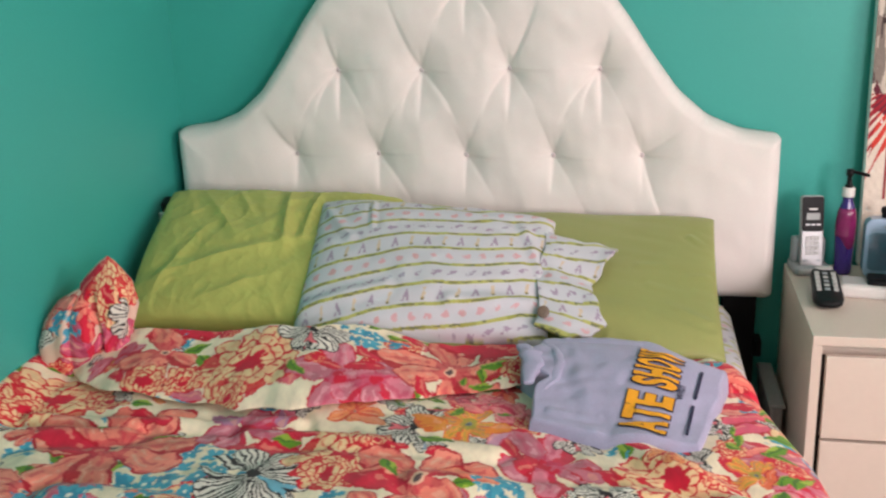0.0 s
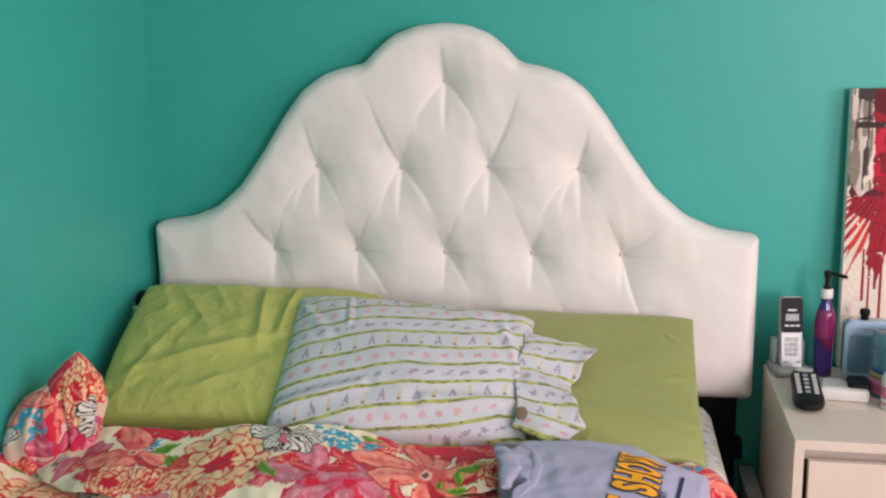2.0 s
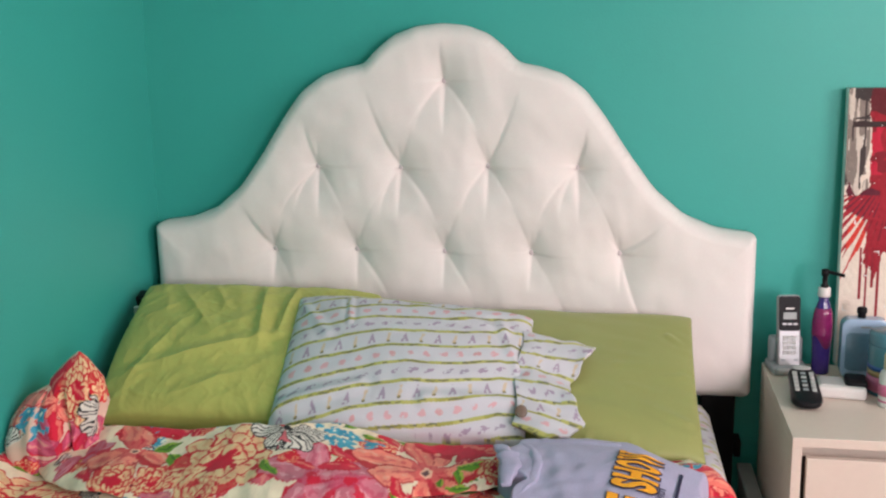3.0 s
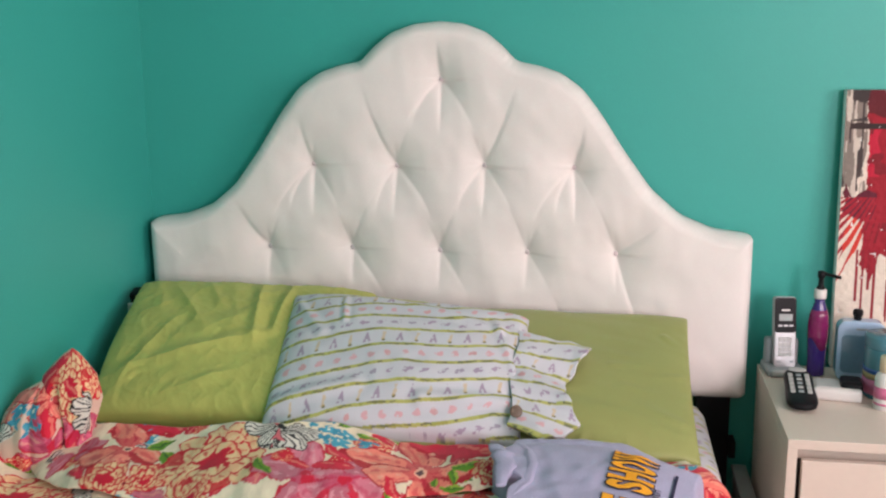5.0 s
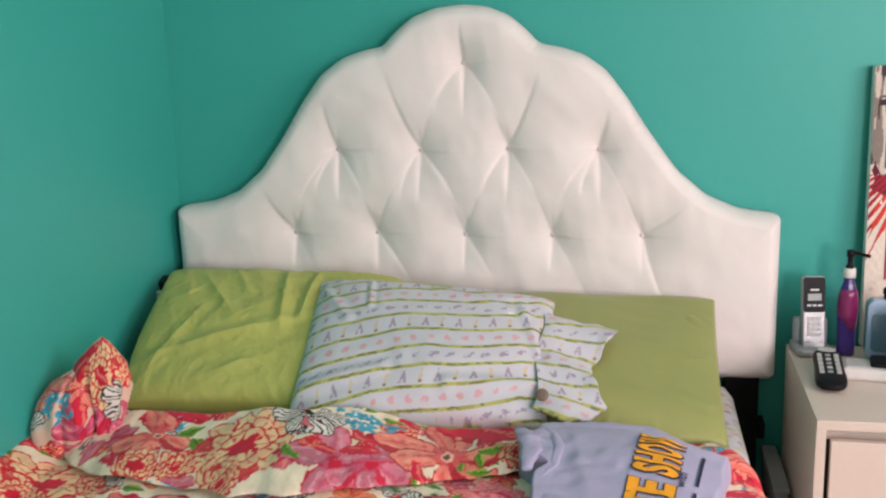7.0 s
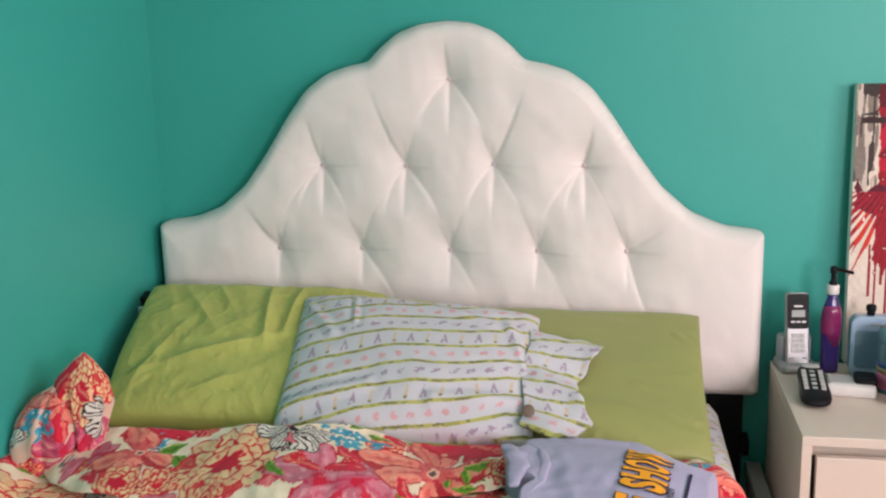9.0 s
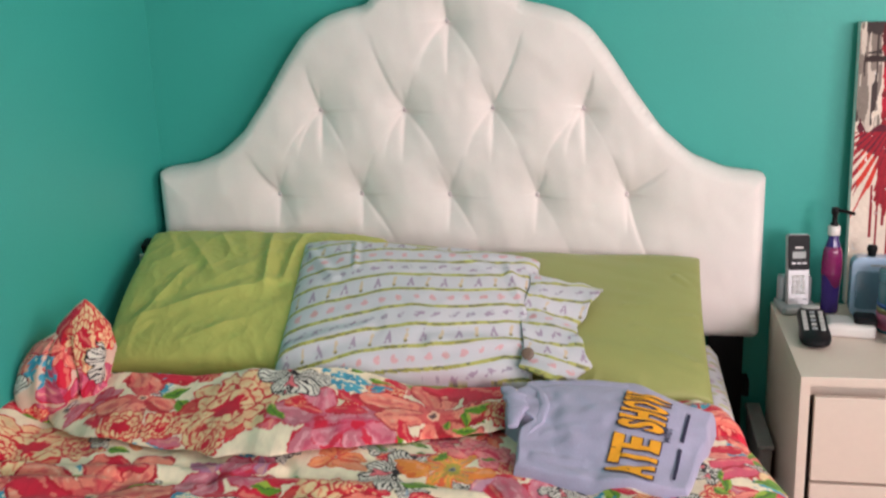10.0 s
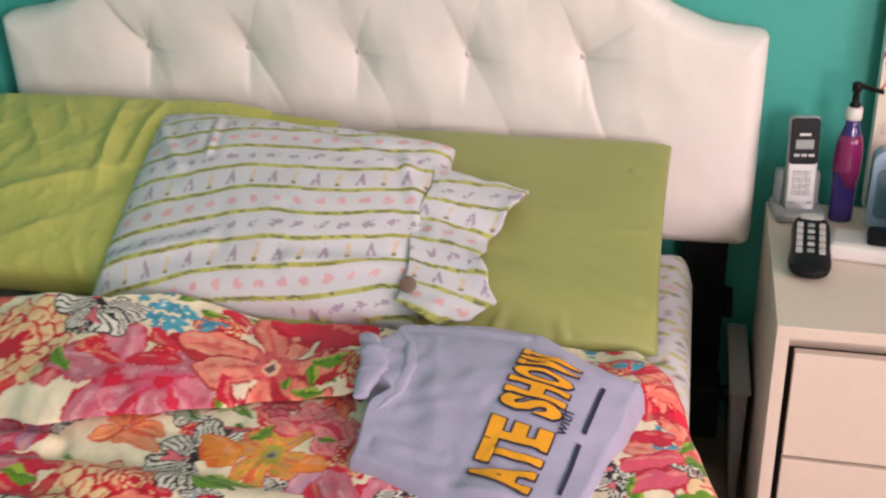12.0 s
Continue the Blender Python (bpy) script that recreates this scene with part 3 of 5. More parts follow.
def comforter_height(x, y):
    z = 0.497 + 0.008 * wave(x, y, 0.22, 1) + 0.006 * wave(x, y, 0.09, 2) + 0.0022 * wave(x * 1.2, y, 0.03, 3)
    # long soft folds across the bed
    for a, b, d, w in (((0.10, -1.02), (0.62, -0.985), 0.012, 0.02), ((0.55, -1.03), (1.0, -1.05), 0.010, 0.025), ((0.0, -1.12), (0.3, -1.04), 0.012, 0.03),
                       ((0.9, -1.16), (1.45, -1.20), 0.012, 0.03), ((0.3, -1.28), (1.0, -1.33), 0.014, 0.035), ((1.25, -1.0), (1.50, -1.25), 0.012, 0.03)):
        dd, t = segment_distance(x, y, a, b)
        z = z + 0.9 * d * np.exp(-((dd / w) ** 2)) - 0.6 * d * np.exp(-(((dd - 1.5 * w) / (0.6 * w)) ** 2))
    z = z + 0.055 * smooth(0.09, 0.0, x) * smooth(-1.35, -0.95, y)
    yb = 0.030 + np.interp(x, CREASE_X, CREASE_Y) + 0.006 * wave(x, 0 * x, 0.05, 4)
    s = y - yb
    steep = 0.33 - 0.25 * smooth(0.56, 0.88, x)
    z = z + (0.038 - 0.016 * smooth(1.08, 1.35, x)) * np.clip(s / 0.030, 0, 1) ** 0.75 + steep * np.clip(s, 0, 0.20)
    z = z - 0.105 * (1 - 0.8 * smooth(1.16, 1.30, x)) * smooth(-0.715, -0.640, y - np.interp(x, HEAD_X, HEAD_Y)) * smooth(-0.02, 0.2, x)
    return z


class Painter:
    """Draws a hand-painted floral print on points of cloth."""

    def __init__(self, x, y, ground):
        self.x = x + 0.0045 * wave(x, y, 0.016, 5) + 0.011 * wave(x, y, 0.05, 6)
        self.y = y + 0.0045 * wave(x, y, 0.016, 7) + 0.011 * wave(x, y, 0.05, 0)
        self.col = np.repeat(np.array(ground)[None, :], len(x), 0) * (1 + 0.05 * wave(x, y, 0.04, 3))[:, None]
        self.rough = wave(x, y, 0.012, 2)

    def near(self, x, y, r, turn):
        i = np.nonzero((np.abs(self.x - x) < r) & (np.abs(self.y - y) < r))[0]
        dx, dy = self.x[i] - x, self.y[i] - y
        return i, np.hypot(dx, dy), np.arctan2(dy, dx) + radians(turn)

    def put(self, i, m, colour, a=1.0):
        j = i[m]
        self.col[j] = (1 - a) * self.col[j] + a * np.array(colour)

    def bloom(self, x, y, r, turn=0, n=6, fill=(242, 136, 118), rim=(184, 8, 40), deep=(210, 44, 70), heart=(92, 70, 72), ring=(240, 186, 160), eye=True):
        """A large open flower: long streaked petals, each with a darker rim and one folded side."""
        i, d, a = self.near(x, y, r * 1.25, 0)
        dx, dy = self.x[i] - x, self.y[i] - y
        for k in range(n):
            b = radians(turn + 360 / n * (k + 0.22 * math.sin(3.1 * k + turn)))
            long = r * (1.06 + 0.16 * math.sin(2.7 * k + turn))
            u = (dx * math.cos(b) + dy * math.sin(b)) / long
            half = r * (1.62 / n) * np.clip(np.sin(np.pi * np.clip(u, 0, 1) ** 1.55), 0.0, 1) ** 0.7 + 0.05 * r * (u > 0)
            w = (dy * math.cos(b) - dx * math.sin(b)) / np.maximum(half, 1e-6) + 0.10 * self.rough[i]
            m = (u > 0.02) & (u < 1) & (np.abs(w) < 1)
            mix = 0.5 + 0.5 * math.sin(4.3 * k + 1.9 * turn)
            tone = np.array(lin(*fill)) * (0.88 + 0.30 * mix)
            self.put(i, m, lin(*rim))
            inner = m & (np.abs(w) < 0.87 - 0.10 * self.rough[i]) & (u < 0.95)
            self.put(i, inner, np.clip(tone, 0, 0.9))
            streak = np.sin(w * 8 + k) + 0.7 * self.rough[i]
            self.put(i, inner & (streak > 0.72) & (u < 0.86), lin(*deep), 0.55)
            self.put(i, inner & (streak < -0.9) & (u > 0.35), lin(*ring), 0.55)
            if k % 3 == 0:
                self.put(i, m & (w * (1 if k % 2 else -1) > 0.10 + 0.45 * u + 0.12 * self.rough[i]), lin(*rim), 0.9)
            self.put(i, m & (u < 0.26 + 0.10 * self.rough[i]), lin(*deep), 0.6)
        if eye:
            self.put(i, d < r * 0.115 * (1 + 0.2 * self.rough[i]), lin(*ring))
            self.put(i, d < r * 0.060 * (1 + 0.3 * self.rough[i]), lin(*heart))
        else:
            self.put(i, d < r * 0.16 * (1 + 0.5 * self.rough[i]), lin(*rim))

    def mum(self, x, y, r, turn=0, fill=(242, 208, 160), line=(214, 22, 46)):
        """A full cream flower in rows of petals, each drawn round with broken red."""
        i, d, a = self.near(x, y, r * 1.15, turn)
        for size, n, ph in ((1.04, 11, 0), (0.76, 9, 0.5), (0.50, 6, 0.2)):
            g = a * n / (2 * math.pi) + ph
            k, f = np.floor(g), g - np.floor(g)
            R = r * size * (0.82 + 0.20 * np.sin(np.pi * f) ** 0.55 + 0.05 * np.sin(k * 3.7) + 0.05 * self.rough[i])
            self.put(i, d < R, lin(*line))
            self.put(i, (d < R - 0.0048 - 0.0022 * self.rough[i]) & (np.abs(f - 0.5) < 0.425 + 0.10 * self.rough[i]), lin(*fill))
            self.put(i, (d < R * 0.86) & (np.abs(f - 0.5 + 0.08 * np.sin(k)) < 0.05) & (d > R * 0.55), lin(*line), 0.8)
            self.put(i, (d < R) & (np.mod(k * 3, 7) == 1) & (size > 0.9) & (d > R * 0.6), lin(*line), 0.9)
            self.put(i, (d < R * 0.9) & (d > R * 0.6) & (self.rough[i] > 0.35), lin(240, 170, 130), 0.5)
        self.put(i, d < r * 0.25 * (1 + 0.16 * np.sin(7 * a) + 0.2 * self.rough[i]), lin(210, 16, 52))

    def zebra(self, x, y, r, turn=0, spread=360, heart=(226, 110, 120)):
        """Long white petals with fine black strokes that run out from a dark middle."""
        i, d, a = self.near(x, y, r * 1.2, turn)
        a = (a + math.pi) % (2 * math.pi) - math.pi
        open_ = np.abs(a) < radians(spread / 2)
        g = a * 7 / (2 * math.pi)
        k, f = np.floor(g), g - np.floor(g)
        R = r * (0.70 + 0.36 * np.abs(np.sin(np.pi * f)) ** 0.6 + 0.10 * np.sin(k * 2.9))
        inside = open_ & (d < R)
        self.put(i, inside, lin(36, 32, 38))
        self.put(i, inside & (d < R - 0.0035), lin(232, 226, 216))
        line = np.abs((a * 40 / (2 * math.pi) + 0.10 * self.rough[i]) % 1 - 0.5)
        self.put(i, inside & (line < 0.30 * (1.10 - 0.70 * d / R)) & (d > r * 0.1), lin(26, 24, 30))
        self.put(i, inside & (np.abs(f - 0.5) > 0.44) & (d > r * 0.2), lin(30, 27, 34))
        self.put(i, (np.abs(a) < 0.20) & (d < R * 0.80) & (d > 0.1 * r) & open_, lin(*heart))
        self.put(i, d < r * 0.12 * (1 + 0.4 * self.rough[i]), lin(30, 27, 32))

    def sprig(self, x, y, r, turn=0, fill=(70, 164, 190)):
        """Clouds of small blue petals."""
        i, d, a = self.near(x, y, r * 1.1, turn)
        X, Y = self.x[i], self.y[i]
        step = 0.044
        cx, cy = np.floor(X / step), np.floor(Y / step)
        rnd = np.sin(cx * 12.9 + cy * 78.2) * 43758.5
        rnd = rnd - np.floor(rnd)
        px, py = (cx + 0.35 + 0.3 * rnd) * step, (cy + 0.65 - 0.3 * rnd) * step
        q, b = np.hypot(X - px, Y - py), np.arctan2(Y - py, X - px)
        lim = d < r * (0.85 + 0.2 * self.rough[i])
        m = lim & (q < 0.0265 * (0.50 + 0.45 * np.abs(np.sin(2.5 * b + rnd * 6))))
        self.put(i, m, lin(*fill))
        self.put(i, m & (self.rough[i] > 0.25), lin(52, 140, 172), 0.8)
        self.put(i, lim & (q < 0.0040), lin(236, 236, 220))

    def petal(self, x, y, r, turn=0, fill=(214, 30, 62), rim=(196, 12, 44), wide=0.45):
        """One brushed petal."""
        i, d, a = self.near(x, y, r * 1.1, turn)
        lx, ly = d * np.cos(a) / r, d * np.sin(a) / r
        w = wide * np.clip(1 - lx ** 2, 0, 1) ** 0.6 * (1 + 0.25 * self.rough[i]) * (1 + 0.25 * lx)
        self.put(i, np.abs(ly) < w, lin(*rim))
        self.put(i, np.abs(ly) < 0.78 * w, lin(*fill))
        self.put(i, (np.abs(ly) < 0.7 * w) & (np.sin(9 * ly + 2 * lx) + 0.6 * self.rough[i] > 0.75), lin(244, 178, 150), 0.4)

    def bare(self, x, y, rx, ry):
        """An open patch of the pale ground."""
        i, d, a = self.near(x, y, max(rx, ry) * 1.1, 0)
        m = np.hypot((self.x[i] - x) / rx, (self.y[i] - y) / ry) < 1 + 0.25 * self.rough[i]
        self.put(i, m, lin(240, 225, 198))

    def leaf(self, x, y, r, turn=0, fill=(98, 148, 30)):
        i, d, a = self.near(x, y, r * 1.05, turn)
        lx, ly = d * np.cos(a), d * np.sin(a)
        w = 0.40 * r * np.clip(1 - (lx / r) ** 2, 0, 1) * (1 - 0.3 * lx / r)
        m = np.abs(ly) < w
        self.put(i, m, lin(*fill))
        self.put(i, m & (ly > 0.1 * w) & (self.rough[i] > -0.2), lin(166, 190, 66), 0.8)
        self.put(i, m & (np.abs(ly) < 0.07 * r), lin(64, 112, 34))


def paint_comforter(x, y):
    p = Painter(x, y, lin(240, 225, 198))
    rnd = random.Random(7)
    # the print's repeat carried over the whole cloth
    cell = 0.098
    spots = [(cell * (a + 0.5 * (b % 2)) + rnd.uniform(-0.03, 0.03) - 0.05, -0.62 - cell * 0.86 * b + rnd.uniform(-0.03, 0.03)) for a in range(23) for b in range(31)]
    rnd.shuffle(spots)
    for k, (gx, gy) in enumerate(spots):
        if gy > -1.40 and gx < 1.46:
            continue
        turn, pick = rnd.uniform(0, 360), (k * 0.618) % 1
        if pick < 0.14:
            p.sprig(gx, gy, rnd.uniform(0.05, 0.08), turn)
        elif pick < 0.27:
            p.zebra(gx, gy, rnd.uniform(0.05, 0.065), turn, 300)
        elif pick < 0.45:
            p.mum(gx, gy, rnd.uniform(0.06, 0.08), turn)
        elif pick < 0.66:
            p.bloom(gx, gy, rnd.uniform(0.065, 0.09), turn, 5 + k % 3)
        elif pick < 0.86:
            p.bloom(gx, gy, rnd.uniform(0.055, 0.08), turn, 5, (206, 118, 136), (204, 18, 56), (196, 56, 96), eye=False)
        if k % 3:
            p.leaf(gx + rnd.uniform(-0.07, 0.07), gy + rnd.uniform(-0.07, 0.07), rnd.uniform(0.03, 0.045), turn)
    for k in range(330):
        gx, gy, turn = rnd.uniform(0, 1.75), -0.66 - 0.76 * rnd.random() ** 1.7, rnd.uniform(0, 360)
        if gy < -1.12 and k % 6 in (1, 3, 4):
            continue
        if k % 6 == 0:
            p.zebra(gx, gy, rnd.uniform(0.022, 0.036), turn, 200)
        elif k % 6 == 1:
            p.mum(gx, gy, rnd.uniform(0.018, 0.034), turn)
        elif k % 6 == 2:
            p.leaf(gx, gy, rnd.uniform(0.018, 0.032), turn)
        elif k % 6 == 3:
            p.petal(gx, gy, rnd.uniform(0.018, 0.034), turn, (216, 96, 110))
        elif k % 6 == 4:
            p.petal(gx, gy, rnd.uniform(0.016, 0.030), turn)
        elif k % 12 == 5:
            p.sprig(gx, gy, 0.030)
    pink = dict(n=5, fill=(206, 118, 136), rim=(204, 18, 56), deep=(196, 56, 96), ring=(232, 176, 184), eye=False)
    orange = dict(n=8, fill=(242, 156, 66), rim=(230, 96, 60), deep=(130, 164, 60), ring=(120, 126, 130), heart=(70, 74, 78))
    # open ground
    p.bare(0.666, -1.178, 0.063, 0.029)
    p.bare(0.741, -1.073, 0.037, 0.017)
    p.bare(1.225, -1.102, 0.060, 0.027)
    p.bare(1.017, -1.184, 0.040, 0.018)
    p.bare(0.598, -1.131, 0.044, 0.020)
    p.bare(0.387, -1.172, 0.038, 0.017)
    p.bare(1.139, -1.130, 0.030, 0.014)
    p.bare(0.796, -0.924, 0.029, 0.013)
    p.bare(0.367, -0.942, 0.028, 0.013)
    p.bare(0.655, -0.998, 0.033, 0.015)
    p.bare(1.365, -1.114, 0.029, 0.013)
    p.bare(0.247, -0.913, 0.019, 0.009)
    # the folded-over head end
    p.bloom(0.185, -0.881, 0.050, 20, **pink)
    p.bloom(0.286, -0.858, 0.095, -8, 5)
    p.petal(0.328, -0.785, 0.060, 0)
    p.sprig(0.312, -0.792, 0.017)
    p.leaf(0.385, -0.887, 0.038, 60)
    p.leaf(0.354, -0.837, 0.032, -30)
    p.petal(0.400, -0.788, 0.020, 90)
    p.mum(0.481, -0.907, 0.102, 10)
    p.mum(0.278, -0.961, 0.047, 30)
    p.mum(0.359, -0.947, 0.040, 0)
    p.mum(0.468, -0.997, 0.045, 70)
    p.bloom(0.692, -0.940, 0.106, 35, **pink)
    p.bloom(0.751, -0.935, 0.078, 0, **pink)
    p.petal(0.650, -0.907, 0.029, 10)
    p.petal(0.720, -0.897, 0.041, -20)
    p.mum(0.627, -0.896, 0.018, 0)
    p.zebra(0.601, -0.796, 0.078, 90, 200)
    p.leaf(0.588, -0.927, 0.031, 60)
    p.sprig(0.712, -0.790, 0.050)
    p.sprig(0.764, -0.808, 0.035)
    p.leaf(0.759, -0.754, 0.021, 20)
    p.petal(0.788, -0.751, 0.026, 30)
    p.leaf(0.845, -0.726, 0.024, 10)
    p.bloom(0.887, -0.831, 0.135, 18, 7)
    p.petal(0.939, -0.731, 0.095, 8)
    p.petal(0.842, -0.906, 0.034, 60)
    p.leaf(0.983, -0.812, 0.039, 20)
    p.mum(1.024, -0.822, 0.039, 20)
    p.leaf(0.952, -0.834, 0.023, 80)
    p.leaf(0.920, -0.854, 0.014, 80)
    p.mum(1.056, -0.775, 0.035, 0)
    # the flat of the bed, beside the wall
    p.leaf(0.018, -1.021, 0.030, 20)
    p.leaf(0.039, -0.943, 0.028, -20)
    p.petal(0.013, -0.950, 0.018, 0)
    p.mum(0.112, -1.069, 0.107, 5)
    p.mum(0.062, -1.108, 0.048, 50)
    p.mum(0.208, -1.087, 0.043, 0)
    p.petal(0.208, -0.946, 0.027, 10)
    p.zebra(0.242, -1.052, 0.038, 200, 260)
    p.leaf(0.283, -1.101, 0.028, 10)
    p.petal(0.304, -1.071, 0.026, 40, (240, 150, 90), (226, 100, 70))
    p.petal(0.382, -0.983, 0.030, 0, (206, 110, 130))
    p.petal(0.195, -1.223, 0.030, 0)
    p.leaf(0.244, -1.204, 0.030, 0)
    p.bloom(0.153, -1.245, 0.046, 0, 6)
    # the flat of the bed, across the middle
    p.sprig(0.471, -1.365, 0.133)
    p.sprig(0.296, -1.443, 0.092)
    p.sprig(0.151, -1.302, 0.045)
    p.sprig(0.382, -1.304, 0.064)
    p.sprig(0.718, -1.307, 0.024)
    p.leaf(0.224, -1.403, 0.042, 50)
    p.leaf(0.226, -1.317, 0.040, 20)
    p.leaf(0.343, -1.355, 0.042, 110)
    p.leaf(0.387, -1.337, 0.021, 0)
    p.bloom(0.304, -1.271, 0.165, 12, 8)
    p.petal(0.224, -1.273, 0.078, 10)
    p.petal(0.273, -1.164, 0.057, 75, (238, 122, 108))
    p.petal(0.330, -1.155, 0.057, 20)
    p.bloom(0.549, -1.195, 0.094, 40, **pink)
    p.petal(0.481, -1.150, 0.053, 45, (176, 120, 150), (190, 100, 140))
    p.petal(0.601, -1.260, 0.062, 0)
    p.petal(0.590, -1.144, 0.037, 80, (176, 120, 150), (206, 60, 96))
    p.mum(0.582, -1.286, 0.021, 0)
    p.leaf(0.627, -1.229, 0.025, 0)
    p.zebra(0.642, -1.099, 0.042, 200, 200)
    p.leaf(0.681, -1.181, 0.023, 60)
    p.petal(0.634, -1.211, 0.023, 0)
    p.bloom(0.731, -1.095, 0.048, 0, 5, (240, 150, 96), (224, 84, 56))
    p.petal(0.764, -1.123, 0.036, 20, (240, 150, 110), (226, 100, 70))
    p.leaf(0.754, -1.190, 0.023, 10)
    p.zebra(0.606, -1.362, 0.107, 20, 340, (110, 176, 200))
    p.mum(0.749, -1.272, 0.099, 20)
    p.mum(0.725, -1.332, 0.049, 50)
    p.mum(0.801, -1.207, 0.035, 70)
    p.petal(0.655, -1.206, 0.027, 5)
    # the orange and berry cluster
    p.zebra(0.861, -1.136, 0.075, 180, 250)
    p.zebra(0.798, -1.026, 0.044, 120, 180, (150, 170, 150))
    p.zebra(0.897, -1.192, 0.035, 100, 160, (150, 170, 190))
    p.bloom(0.988, -1.030, 0.063, 0, 6, (236, 130, 140), (214, 40, 80))
    p.bloom(1.014, -0.959, 0.034, 20, 5, (236, 110, 90))
    p.bloom(1.056, -1.028, 0.032, 50, 6, (236, 130, 140))
    p.bloom(0.946, -1.109, 0.065, 10, **orange)
    p.petal(0.879, -1.118, 0.036, 30, (240, 150, 50), (226, 110, 40))
    p.leaf(0.907, -1.184, 0.039, 20)
    p.leaf(0.936, -1.173, 0.029, -10)
    p.leaf(0.861, -1.020, 0.033, 40)
    p.leaf(0.957, -0.871, 0.029, 0)
    p.bloom(0.837, -1.021, 0.015, 0, 5, (170, 190, 150), (90, 110, 100))
    p.bloom(0.915, -0.999, 0.033, 0, 9, (206, 44, 84), (150, 10, 40), (240, 170, 180))
    p.petal(0.900, -1.023, 0.020, 60, (236, 120, 110))
    # nearer the foot
    p.petal(0.840, -1.218, 0.022, 0)
    p.petal(0.918, -1.223, 0.026, 0)
    p.bloom(0.902, -1.323, 0.122, 15, 6)
    p.petal(0.975, -1.300, 0.058, 20, (240, 130, 100))
    p.petal(0.827, -1.341, 0.067, 10)
    p.leaf(0.837, -1.293, 0.026, 60)
    p.bloom(1.108, -1.175, 0.103, 70, **pink)
    p.petal(1.037, -1.161, 0.045, 60)
    p.petal(1.074, -1.197, 0.043, 120)
    p.petal(1.014, -1.138, 0.041, -70, (206, 150, 176), (206, 90, 120))
    p.petal(1.170, -1.173, 0.039, 20, (206, 118, 136))
    p.sprig(1.037, -1.316, 0.057)
    p.petal(1.154, -1.248, 0.028, 10)
    p.zebra(1.154, -1.074, 0.043, 80, 200)
    p.zebra(1.209, -1.239, 0.056, 90, 300)
    p.petal(1.222, -1.175, 0.033, 20)
    p.leaf(1.269, -1.084, 0.026, 120)
    p.mum(1.318, -1.143, 0.095, 0)
    p.bloom(1.310, -1.073, 0.036, 20, 6, (240, 150, 96))
    p.petal(1.368, -1.025, 0.025, 30)
    p.mum(1.407, -1.129, 0.039, 0)
    p.zebra(1.383, -1.058, 0.046, 180, 220)
    # over the side of the bed
    p.bloom(1.479, -0.738, 0.051, 30, 5)
    p.petal(1.443, -0.753, 0.030, 80)
    p.petal(1.500, -0.755, 0.042, -50)
    p.petal(1.451, -0.836, 0.027, 20)
    p.zebra(1.414, -0.936, 0.043, 120, 300)
    p.leaf(1.446, -0.974, 0.032, 100)
    p.petal(1.466, -0.935, 0.047, -40, (226, 90, 120))
    p.leaf(1.518, -0.867, 0.029, -60)
    p.leaf(1.503, -0.842, 0.018, -60)
    p.bloom(1.456, -1.086, 0.042, 20, **orange)
    p.leaf(1.430, -1.001, 0.025, 30)
    p.leaf(1.508, -0.998, 0.032, -60)
    p.petal(1.482, -1.101, 0.030, -60, (236, 110, 70))
    p.leaf(1.508, -1.102, 0.022, -60)
    p.petal(1.472, -1.017, 0.027, -50, (236, 130, 120))
    # beside the sweatshirt, and the busy patch before it
    p.sprig(1.355, -0.605, 0.023)
    p.petal(1.388, -0.607, 0.021, 10)
    p.bloom(1.474, -0.719, 0.052, 30, 5)
    p.petal(1.443, -0.687, 0.030, -20)
    p.petal(1.505, -0.747, 0.041, -70)
    p.petal(1.448, -0.767, 0.036, 80)
    p.petal(1.479, -0.744, 0.030, 0, (238, 122, 108))
    p.petal(1.451, -0.832, 0.032, -10)
    p.petal(1.485, -0.794, 0.007, 0, (60, 20, 30), (40, 20, 30))
    p.zebra(1.412, -0.914, 0.030, 130, 280)
    p.petal(1.461, -0.894, 0.050, -35, (226, 86, 112))
    p.leaf(1.435, -0.952, 0.022, 100)
    p.leaf(1.508, -0.826, 0.024, -70)
    p.leaf(1.526, -0.871, 0.020, -70)
    p.zebra(1.500, -0.893, 0.023, 60, 200)
    p.leaf(1.508, -0.817, 0.011, -70)
    p.petal(0.868, -1.107, 0.033, 30, (240, 140, 40), (226, 100, 40))
    p.petal(1.011, -1.114, 0.030, -30, (240, 140, 50), (226, 100, 40))
    p.leaf(0.923, -1.174, 0.036, 20)
    p.leaf(0.918, -1.073, 0.024, -60)
    p.leaf(1.011, -1.065, 0.016, 0)
    p.petal(0.939, -1.051, 0.035, 20, (236, 130, 130), (214, 60, 80))
    p.bloom(0.983, -1.031, 0.032, 0, 6, (236, 130, 140), (214, 40, 80))
    p.petal(1.019, -0.992, 0.024, 60, (236, 110, 80))
    p.bloom(0.918, -0.993, 0.033, 0, 9, (206, 44, 84), (150, 10, 40), (240, 170, 180))
    p.leaf(0.978, -0.955, 0.028, 10)
    p.petal(0.978, -0.944, 0.013, 0, (230, 60, 60))
    p.bloom(0.850, -1.014, 0.025, 0, 7, (170, 190, 110), (90, 120, 70), (130, 150, 90))
    p.leaf(0.801, -1.034, 0.030, 40, (150, 170, 150))
    brush = 1.0 + 0.08 * wave(p.x * 1.7, p.y * 0.8, 0.008, 4) + 0.10 * wave(p.x, p.y, 0.025, 5)
